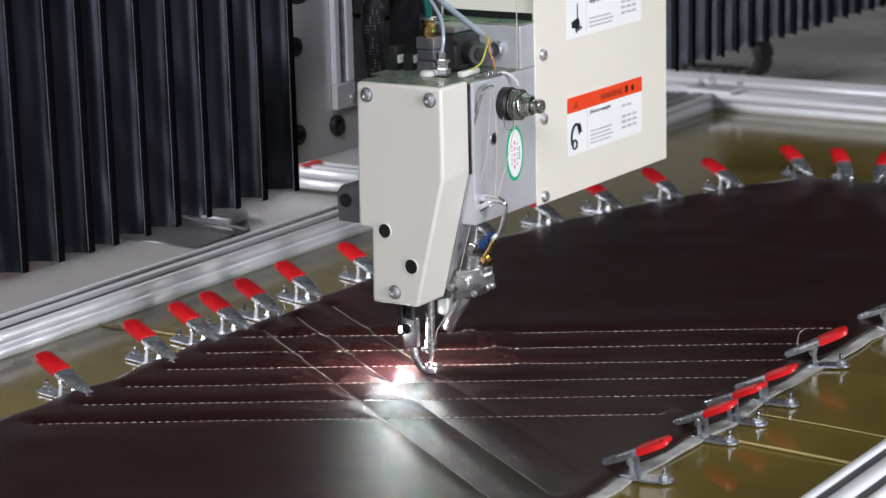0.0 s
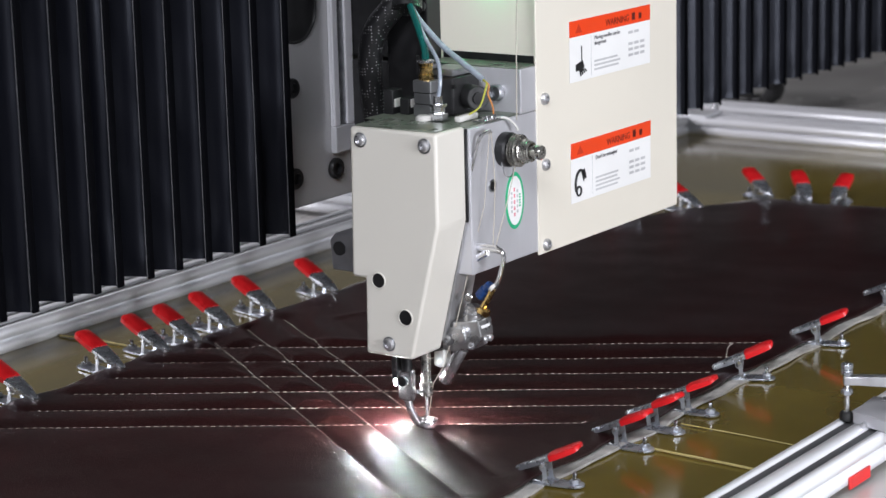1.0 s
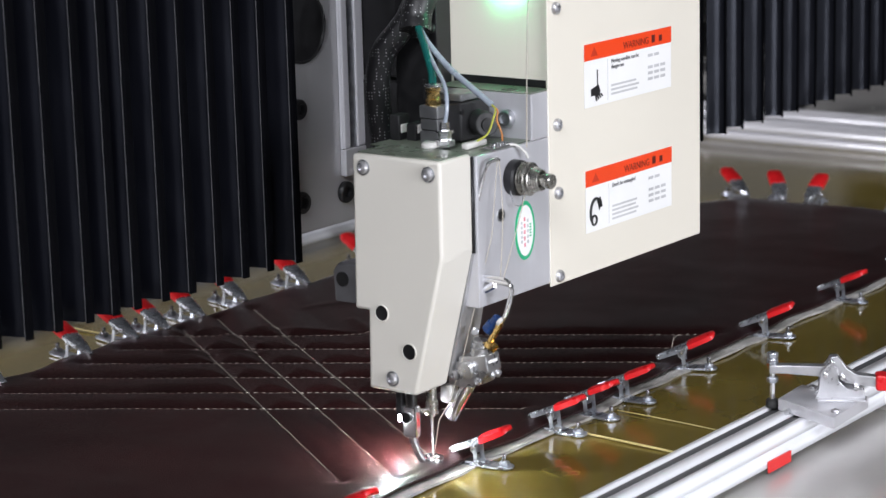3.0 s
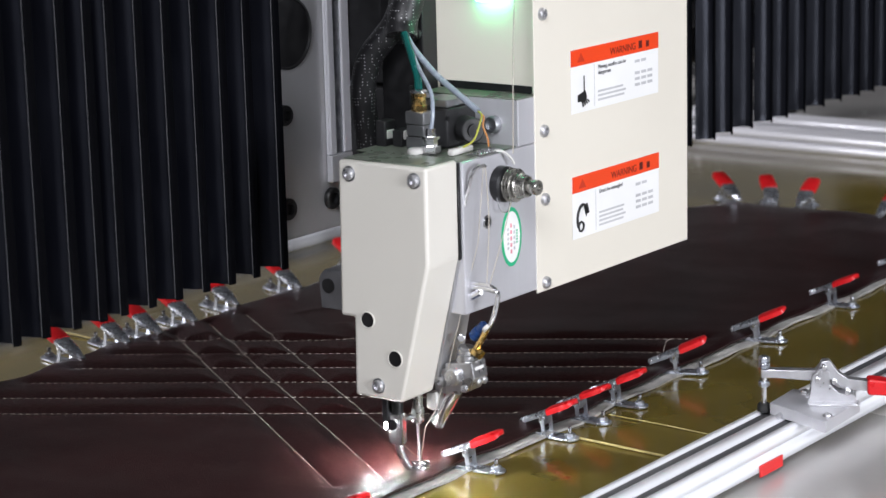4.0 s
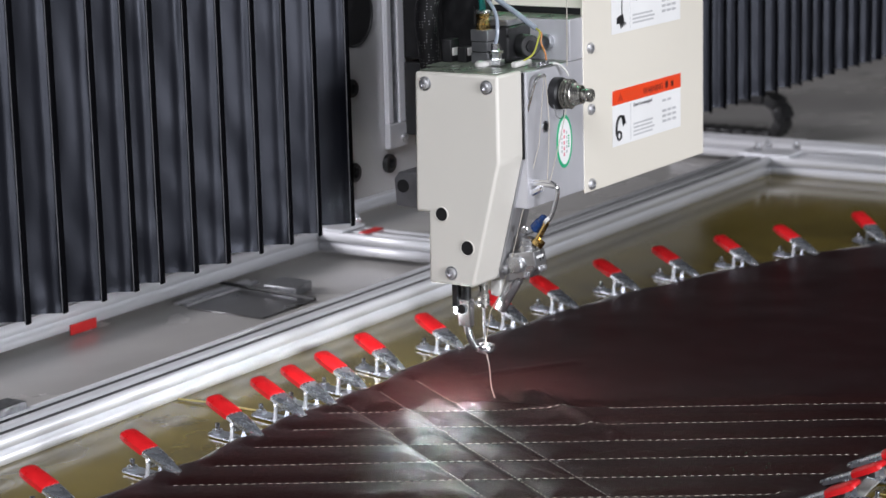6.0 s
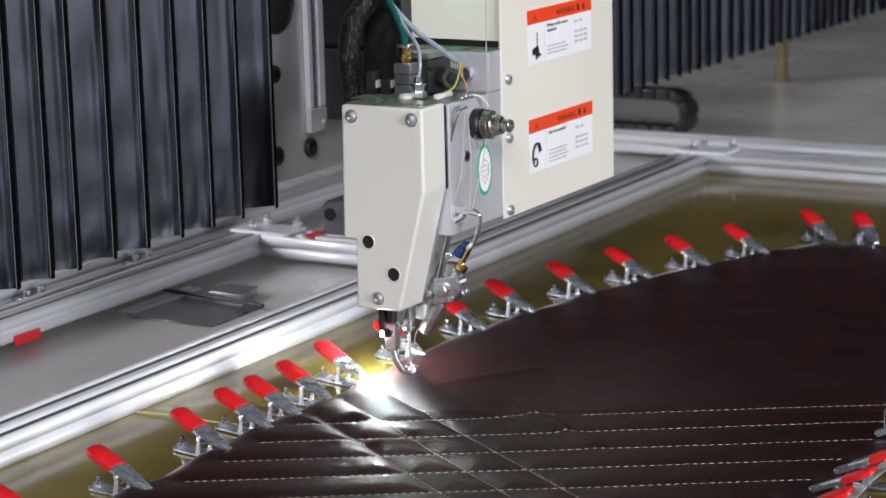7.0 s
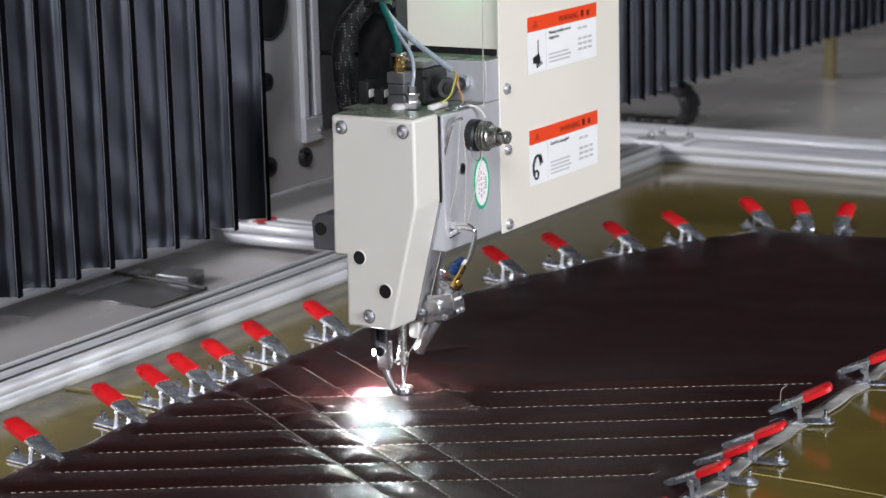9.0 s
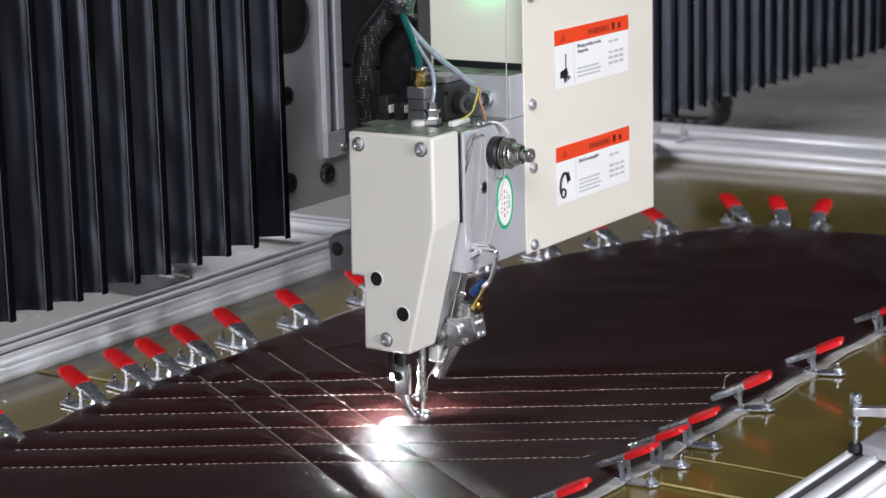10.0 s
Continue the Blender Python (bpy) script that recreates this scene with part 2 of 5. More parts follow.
def smooth_line(points, steps=8):
    pts = [Vector(p) for p in points]
    pts = [pts[0] * 2 - pts[1]] + pts + [pts[-1] * 2 - pts[-2]]
    out = []
    for i in range(1, len(pts) - 2):
        a, b, c, d = pts[i - 1:i + 3]
        for k in range(steps):
            t = k / steps
            out.append(0.5 * (2 * b + (c - a) * t + (2 * a - 5 * b + 4 * c - d) * t * t + (3 * b - a - 3 * c + d) * t ** 3))
    out.append(pts[-2])
    return out


def tube(points, r, seg=10, bm=None, steps=8, taper=None):
    line = smooth_line(points, steps) if steps > 1 else [Vector(p) for p in points]
    b = bmesh.new()
    rings = []
    side = None
    for i, p in enumerate(line):
        d = (line[min(i + 1, len(line) - 1)] - line[max(i - 1, 0)]).normalized()
        if side is None:
            side = d.cross(Vector((0.3, 0.2, 0.93))).normalized()
        side = (side - d * side.dot(d)).normalized()
        up = d.cross(side)
        rr = r if taper is None else r * (taper[0] + (taper[1] - taper[0]) * i / (len(line) - 1))
        rings.append([b.verts.new(p + side * rr * math.cos(2 * math.pi * k / seg) + up * rr * math.sin(2 * math.pi * k / seg)) for k in range(seg)])
    for lo, hi in zip(rings, rings[1:]):
        for k in range(seg):
            b.faces.new((lo[k], lo[(k + 1) % seg], hi[(k + 1) % seg], hi[k]))
    b.faces.new(rings[0][::-1])
    b.faces.new(rings[-1])
    return join(bm if bm is not None else bmesh.new(), b)


def prism(poly, axis, a, b_, r=0.0, bm=None, seg=2):
    """A polygon in the plane across axis (x: (y, z), y: (x, z), z: (x, y)), drawn from a to b_."""
    b = bmesh.new()
    put = {"x": lambda p, h: (h, p[0], p[1]), "y": lambda p, h: (p[0], h, p[1]), "z": lambda p, h: (p[0], p[1], h)}[axis]
    lo, hi = [b.verts.new(put(p, a)) for p in poly], [b.verts.new(put(p, b_)) for p in poly]
    n = len(poly)
    b.faces.new(lo[::-1])
    b.faces.new(hi)
    for k in range(n):
        b.faces.new((lo[k], lo[(k + 1) % n], hi[(k + 1) % n], hi[k]))
    bmesh.ops.recalc_face_normals(b, faces=b.faces)
    if r:
        bmesh.ops.bevel(b, geom=b.edges[:], offset=r, segments=seg, affect="EDGES", profile=0.5)
    return join(bm if bm is not None else bmesh.new(), b)


def mesh_of(name, bm, mat, smooth=35):
    me = bpy.data.meshes.new(name)
    bmesh.ops.recalc_face_normals(bm, faces=bm.faces)
    lim = math.cos(radians(smooth))
    for f in bm.faces:
        f.smooth = True
        a = f.calc_area()
        near = [g.calc_area() for e in f.edges for g in e.link_faces if g is not f]
        if near and a > 4 * sum(near) / len(near):
            f.smooth = False
    for e in bm.edges:
        if len(e.link_faces) == 2 and e.link_faces[0].normal.dot(e.link_faces[1].normal) < lim:
            e.smooth = False
    bm.to_mesh(me)
    bm.free()
    me.materials.append(mat)
    return me


def thing(name, at, label, category, group="", kind=""):
    ob = new(name)
    ob.location = at
    ob.empty_display_size = 0.02
    return tagged(ob, label, category, group, kind)


def part(name, bm, mat, parent, label="", kind=""):
    """One mesh under a thing or a part; its coordinates are those of the place at rest."""
    ob = new(name, mesh_of(name, bm, mat))
    ob.parent = parent
    if parent.parent is None and parent.data is None:
        ob.matrix_parent_inverse = Matrix.Translation(parent.location).inverted()
    return tagged(ob, label, kind=kind)


def solid(name, bm, mat, label, category, kind="", group=""):
    return tagged(new(name, mesh_of(name, bm, mat)), label, category, group, kind)


def screw(p, axis, r, parent, name="screw", mat=None, hexed=True):
    """A round-headed screw with a hex socket, its head's foot at p."""
    p, axis = Vector(p), Vector(axis).normalized()
    b = lathe([(r, 0), (r, r * 0.25), (r * 0.86, r * 0.55), (r * 0.55, r * 0.72), (r * 0.42, r * 0.74), (r * 0.40, r * 0.3), (0.0001, r * 0.28)], p, axis, 18)
    return part(name, b, mat or SATIN, parent)


def letters(text, size, mat, m, parent, name="lettering"):
    """Flat lettering in the built-in font as a mesh, at the pose m."""
    cu = bpy.data.curves.new("text", "FONT")
    cu.body, cu.size, cu.extrude = text, size, 0.00008
    tmp = new("text_tmp", cu)
    dg = bpy.context.evaluated_depsgraph_get()
    dg.update()
    me = bpy.data.meshes.new_from_object(tmp.evaluated_get(dg))
    bpy.data.objects.remove(tmp)
    bpy.data.curves.remove(cu)
    b = bmesh.new()
    b.from_mesh(me)
    bpy.data.meshes.remove(me)
    bmesh.ops.transform(b, matrix=m, verts=b.verts)
    return part(name, b, mat, parent)


# ================= the setting =================
SHEET_Z = -0.006
TABLE_Z = -0.0125
# Unseen shell of the hall; its floor and walls darkened to dim reflections.
b = box(-6, 7, -6, 6, -0.9, -0.85)
solid("ground", b, FLOOR, "grey concrete floor of the workshop hall", "floor", "structure")
b = box(-6, 7, -6, 6, 3.6, 3.7)
solid("ceiling", b, CEIL, "dim grey ceiling of the workshop hall", "ceiling", "structure")
for nm, q in (("wall_north", (-6, 7, 6, 6.2)), ("wall_south", (-6, 7, -6.2, -6)), ("wall_east", (7, 7.2, -6.2, 6.2)), ("wall_west", (-6.2, -6, -6.2, 6.2))):
    solid(nm, box(*q, -0.9, 3.7), WALL, "unseen near-black wall closing the hall, darkened to dim reflections", "wall", "structure")

# the steel table under the moving frame
tab = thing("machine_table", (0.6, 0, -0.85), "long machine table with a polished grey steel top", "table")
part("tabletop", box(-0.95, 3.9, -0.98, 2.6, TABLE_Z - 0.02, TABLE_Z, 0.002), STEEL, tab)
for x in (-0.85, 1.4, 3.8):
    for y in (-0.9, 2.5):
        part("leg", box(x - 0.04, x + 0.04, y - 0.04, y + 0.04, -0.85, TABLE_Z - 0.02, 0.003), DULL, tab)

# Thin dark patch added for an unexplained dark spot on the table.
patch_poly = [(0.755, 0.072), (0.812, 0.078), (0.822, 0.132), (0.772, 0.126)]
part("table_patch", prism(patch_poly, "z", TABLE_Z - 0.001, TABLE_Z + 0.0008), SLOT, tab, "thin dark patch on the table top")

# a thin upright far behind, on the table
post = thing("post", (1.69, 0.15, TABLE_Z), "thin olive-brown post standing on the table far behind", "post")
part("shaft", box(1.680, 1.696, 0.144, 0.160, TABLE_Z, 0.45, 0.002), OCHRE, post)
part("foot", box(1.677, 1.699, 0.141, 0.163, TABLE_Z, TABLE_Z + 0.004, 0.001), OCHRE, post)

# the beam that carries the head
beam = thing("gantry_beam", (0.5, 0.15, 0.15), "dark steel beam behind the pleated bellows", "beam")
part("beam_body", box(-0.95, 3.3, 0.05, 0.24, 0.16, 0.62, 0.004), BLACK, beam)
part("guide_rail", box(-0.95, 2.2, 0.032, 0.05, 0.20, 0.225, 0.002), CAST_D, beam)
part("guide_rail", box(-0.95, 2.2, 0.032, 0.05, 0.52, 0.545, 0.002), CAST_D, beam)
for x in (-0.9, 3.2):
    part("column", box(x - 0.06, x + 0.06, 0.08, 0.22, TABLE_Z, 0.16, 0.004), BLACK, beam)


# ================= the moving frame =================
def profile_rail(p0, p1, across, name, parent, mat, label=""):
    """A 40 x 20 extrusion with two slots on top and one on each side. across: +1 or -1, the side to which it reaches."""
    p0, p1 = Vector(p0), Vector(p1)
    d = (p1 - p0).normalized()
    s = Vector((-d.y, d.x, 0)) * across
    w, h, g, k, e_, deep = 0.040, 0.020, 0.0040, 0.0050, 0.0014, 0.0130
    ys = [(0, 0), (0, h / 2 - e_), (k, h / 2 - e_), (k, h / 2 + e_), (0, h / 2 + e_), (0, h)]
    for c in (0.010, 0.030):
        ys += [(c - g, h), (c - g, h - deep), (c + g, h - deep), (c + g, h)]
    ys += [(w, h), (w, h / 2 + e_), (w - k, h / 2 + e_), (w - k, h / 2 - e_), (w, h / 2 - e_), (w, 0)]
    b = bmesh.new()
    ends = [[b.verts.new(p + s * u + Vector((0, 0, v))) for u, v in ys] for p in (p0, p1)]
    n = len(ys)
    for i in range(n):
        b.faces.new((ends[0][i], ends[0][(i + 1) % n], ends[1][(i + 1) % n], ends[1][i]))
    for e in ends:
        b.faces.new(e)
    return part(name, b, mat, parent, label)


frame_ob = thing("template_frame", (0, 0, SHEET_Z), "aluminium profile frame holding a glossy amber plastic sheet", "frame")
Z0 = SHEET_Z
RL, RR, R2, XF = 0.124, -0.556, 0.350, 0.945
part("sheet", box(-0.75, XF, RR - 0.02, RL + 0.02, SHEET_Z - 0.004, SHEET_Z), SHEET, frame_ob, "glossy amber plastic sheet")
profile_rail((-0.80, RL, Z0), (XF, RL, Z0), 1, "rail", frame_ob, ALU)
profile_rail((-0.80, RR, Z0), (XF, RR, Z0), -1, "rail", frame_ob, ALU)
profile_rail((-0.80, R2, Z0), (0.41, R2, Z0), 1, "rail", frame_ob, ALU)
profile_rail((XF, -0.60, Z0), (XF, 0.164, Z0), -1, "rail", frame_ob, ALU_Y)
profile_rail((0.37, 0.166, Z0), (0.37, R2 - 0.002, Z0), -1, "rail", frame_ob, ALU_Y)
profile_rail((XF + 0.09, -0.60, Z0), (XF + 0.09, 0.30, Z0), -1, "rail", frame_ob, ALU_Y)
# Dark strips set into the slots in place of their shade.
for y, x1 in ((RL, XF - 0.002), (RR - 0.040, XF - 0.002), (R2, 0.408)):
    for c in (0.010, 0.030):
        part("slot_strip", box(-0.798, x1, y + c - 0.0039, y + c + 0.0039, Z0 + 0.0150, Z0 + 0.0190, 0.0005), SLOT, frame_ob, "dark grey strip painting the shade in the rail's slot")
for cx, cy in ((XF, 0.125), (0.37, 0.345)):
    part("corner_plate", box(cx + 0.001, cx + 0.042, cy - 0.024, cy + 0.040, Z0 + 0.0202, Z0 + 0.0232, 0.0008), ALU_Y, frame_ob)
    for dx, dy in ((0.008, 0.018), (0.036, -0.018), (0.036, 0.018)):
        bolt = part("bolt", cyl((cx + dx, cy + dy, Z0 + 0.0245), (cx + dx, cy + dy, Z0 + 0.029), 0.0050, None, 6, bevel=0.0006), CHROME, frame_ob)
        part("stud", cyl((cx + dx, cy + dy, Z0 + 0.029), (cx + dx, cy + dy, Z0 + 0.034), 0.0025, None, 10), DULL, bolt)
profile_rail((-0.80, 0.425, Z0), (1.02, 0.425, Z0), 1, "rail", frame_ob, ALU)
part("red_mark", box(0.380, 0.408, 0.296, 0.306, Z0 + 0.0201, Z0 + 0.0212), TAPE, frame_ob, "strip of red tape on the cross rail")
for x in (-0.22, -0.06, 0.10, 0.26):
    blk = part("roller_block", box(x - 0.018, x + 0.018, 0.396, 0.420, Z0 + 0.002, Z0 + 0.014, 0.002), DULL, frame_ob, "small dull steel roller block")
    for dx in (-0.010, 0.010):
        part("roller_bolt", cyl((x + dx, 0.408, Z0 + 0.014), (x + dx, 0.408, Z0 + 0.020), 0.0036, None, 10, bevel=0.0006), DULL, blk)
# low parts standing in for blurred reflections on the table between the long rails
part("reflection_plate", box(0.132, 0.212, 0.240, 0.326, TABLE_Z + 0.0004, TABLE_Z + 0.0014), CAST_D, frame_ob, "dark plate standing in for a reflection on the table")
for y in (0.330, 0.341):
    part("reflection_strip", box(0.138, 0.246, y, y + 0.006, TABLE_Z + 0.0004, TABLE_Z + 0.0030, 0.0006), CAST, frame_ob)
part("reflection_block", prism([(0.214, 0.262), (0.250, 0.270), (0.250, 0.306), (0.214, 0.300)], "z", TABLE_Z + 0.0006, TABLE_Z + 0.0090, 0.0012), DULL, frame_ob, "small grey block standing in for a reflection on the table")
part("reflection_rod", tube([(0.216, 0.352, TABLE_Z + 0.0050), (0.211, 0.300, TABLE_Z + 0.0046), (0.202, 0.232, TABLE_Z + 0.0046)], 0.0018, 8), BLACK, frame_ob)
part("latch", box(-0.305, -0.255, RL + 0.037, RL + 0.058, Z0 + 0.016, Z0 + 0.026, 0.002), DULL, frame_ob)
for x in (-0.154, 0.229):
    part("red_mark", box(x, x + 0.031, RR - 0.0418, RR - 0.0405, Z0 - 0.003, Z0 + 0.0048), TAPE, frame_ob, "strip of red tape on the rail")
part("red_mark", box(0.0, 0.033, R2 - 0.0025, R2 - 0.0005, Z0 - 0.004, Z0 + 0.005), TAPE, frame_ob, "strip of red tape on the rail")

# ---- the leather with its quilted seams ----
XN, YN = -0.1353, -0.1983
ROW_DIR, DIA_DIR = Vector((0.5268, -0.8500)), Vector((-0.5560, -0.8312))
ROW_STARTS = [(-0.1202 - 0.0482 * k, -0.0149 - 0.0022 * k) for k in range(6)]
ROW_LEN = [0.452, 0.450, 0.4505, 0.446, 0.440, 0.424]
SIDE = Vector((0.8312, -0.5560))
DIA3 = Vector((XN, YN)) + SIDE * 0.0035 - DIA_DIR * 0.215
DIA_STARTS = [Vector((XN, YN)) - SIDE * 0.0690 - DIA_DIR * 0.175, Vector((XN, YN)) - SIDE * 0.0330 - DIA_DIR * 0.200, DIA3]
DIA_LEN = [0.440, 0.468, 0.215]
DIA4 = Vector((0.0325, -0.0222))


def edge_left(x):
    """The leather's outline towards +y."""
    if x < 0.1:
        return 0.001 + 0.003 * math.sin(x * 31) + 0.0022 * math.sin(x * 83 + 1) - 0.14 * max(0, -0.30 - x) * 0.3
    u = (x - 0.1) / 0.535
    return 0.003 - 0.150 * u ** 2.0 + 0.002 * math.sin(x * 60)


def edge_right(x):
    return -0.424 + 0.0016 * math.sin(x * 27 + 2) + 0.0010 * math.sin(x * 71)


def far_edge(v):
    """The outline at the far end over v from 0 (right) to 1 (left)."""
    return 0.632 - 0.006 * math.sin(v * 9) - 0.10 * max(0, 0.25 - v) ** 1.5


def seam_distance(p, a, d, length):
    w = p - a
    s = min(max(w.dot(d), 0), length)
    return (w - d * s).length


SEAMS = [(Vector(a), ROW_DIR, n, 0.0030) for a, n in zip(ROW_STARTS, ROW_LEN)]
SEAMS += [(a, DIA_DIR, n, 0.0032) for a, n in zip(DIA_STARTS[:2], DIA_LEN[:2])]
SEAMS += [(DIA3, DIA_DIR, 0.455, 0.0028), (DIA4, DIA_DIR, 0.26, 0.0008)]


def leather_height(x, y):
    """Foam pillows between the seams, which pull the hide down along sharp lines."""
    p = Vector((x, y))
    z = 0.0012 * noise.noise(Vector((x * 9, y * 9, 1))) + 0.0007 * noise.noise(Vector((x * 26, y * 26, 4)))
    z = max(z, -0.0012)
    q_least, z_seam = 1.0, 0.0
    for a, d, n, deep in SEAMS:
        q = seam_distance(p, a, d, n)
        if q < 0.018:
            f = 1 - q / 0.018
            z_seam = min(z_seam, -deep * 1.30 * f * f)
        q_least = min(q_least, q)
    z = z * min(1.0, 0.3 + q_least / 0.02) + z_seam
    z += 0.0024 * math.exp(-(max(0.0, q_least - 0.018) / 0.045) ** 2)
    # loose creases between the seams
    for ax, ay, bx, by, h in CREASES:
        a, e = Vector((ax, ay)), Vector((bx, by))
        q = seam_distance(p, a, (e - a).normalized(), (e - a).length)
        if q < 0.03:
            z += h * math.exp(-(q / 0.0055) ** 2)
    return max(z, -0.0034)


CREASES = [(-0.005, -0.125, -0.075, -0.235, 0.0022), (-0.105, -0.105, -0.085, -0.045, 0.0022),
           (-0.160, -0.060, -0.120, -0.120, 0.0012), (-0.060, -0.075, -0.020, -0.190, 0.0014), (0.010, -0.060, 0.090, -0.105, 0.0010)]


def leather_sheet(z0, grow, step, relief):
    x0 = -0.62
    nx, ny = int(1.25 / step), int(0.42 / step)
    verts, faces = [], []
    for i in range(nx + 1):
        for j in range(ny + 1):
            u, v = i / nx, j / ny
            x = x0 + u * (far_edge(v) - x0)
            lo, hi = edge_right(x), edge_left(x)
            y = lo + v * (hi - lo)
            if grow:
                cy, cx = (lo + hi) / 2, 0.0
                y = cy + (y - cy) * (1 + 2 * grow / (hi - lo))
                x = x + grow * max(0, (u - 0.9) * 10)
                y += 0.0006 * math.sin(x * 120) * abs(2 * v - 1) ** 8
            z = z0
            if relief:
                z += leather_height(x, y)
                rim = min(v, 1 - v, 1 - u) / 0.02
                if rim < 1:
                    z -= 0.0016 * (1 - rim) ** 2
            else:
                z += 0.0007 * math.sin(x * 47 + y * 20) * abs(2 * v - 1) ** 6
            verts.append((x, y, z))
    for i in range(nx):
        for j in range(ny):
            a = i * (ny + 1) + j
            faces.append((a, a + ny + 1, a + ny + 2, a + 1))
    me = bpy.data.meshes.new("sheet")
    me.from_pydata(verts, [], faces)
    b = bmesh.new()
    b.from_mesh(me)
    bpy.data.meshes.remove(me)
    rim = [e for e in b.edges if len(e.link_faces) == 1]
    ext = bmesh.ops.extrude_edge_only(b, edges=rim)
    for v in ext["geom"]:
        if isinstance(v, bmesh.types.BMVert):
            v.co.z -= 0.0018
    return b


leather = thing("leather_panel", (0, -0.2, -0.002), "dark red-brown leather panel half quilted in diamonds", "leather")
part("hide", leather_sheet(0.0, 0.0, 0.0021, True), LEATHER, leather)
part("lining", leather_sheet(-0.0038, 0.0075, 0.010, False), LINING, leather, "pale felt lining under the leather edge")


def stitch_row(a, d, start, end, pitch=0.0058, thick=0.00024):
    b = bmesh.new()
    side = Vector((-d.y, d.x))
    k0, k1 = math.ceil(start / pitch - 1e-6), math.ceil(end / pitch - 1e-6)
    for k in range(k0, k1):
        s = k * pitch
        ln = pitch * random.uniform(0.46, 0.58)
        pts = []
        for q in (0, 0.25, 0.5, 0.75, 1):
            p = a + d * (s + ln * q)
            lift = (0.0008, 0.0010, 0.0010, 0.0010, 0.0008)[int(q * 4)]
            pts.append(Vector((p.x, p.y, leather_height(p.x, p.y) + lift)))
        tube(pts, thick, 6, b, 1)
    return b


for a, n in zip(ROW_STARTS, ROW_LEN):
    part("seam", stitch_row(Vector(a), ROW_DIR, 0, n), THREAD, leather, "row of cream stitches", "stuff")
for a, n in zip(DIA_STARTS, DIA_LEN):
    part("seam", stitch_row(a, DIA_DIR, 0, n, 0.0058, 0.00022), THREAD, leather, "row of cream stitches", "stuff")


def at_time(t, col):
    """The drive's value between rows, straight."""
    for r0, r1 in zip(DRIVE, DRIVE[1:]):
        if r0[0] <= t <= r1[0]:
            f = (t - r0[0]) / (r1[0] - r0[0])
            return r0[col] + f * (r1[col] - r0[col])
    return DRIVE[-1][col]


def needle_along(t, a):
    p = Vector((XN + at_time(t, 2), YN - at_time(t, 1)))
    return (p - a).dot(DIA_DIR)


# stitches that rise behind the needle: (part, time)
FRESH = []
for a, t0, t1 in ((DIA3, 0.0, 2.1), (DIA4, 7.6, 10.0)):
    t = t0
    while t < t1 - 0.01:
        s0, s1 = max(0.0, needle_along(t, a)), max(0.0, needle_along(t + 0.1, a))
        bm_ = stitch_row(a, DIA_DIR, s0, s1, 0.0058, 0.00022)
        if len(bm_.verts):
            FRESH.append((part("fresh_stitch", bm_, THREAD, leather, "newly sewn cream stitches", "stuff"), t + 0.1))
        else:
            bm_.free()
        t += 0.1


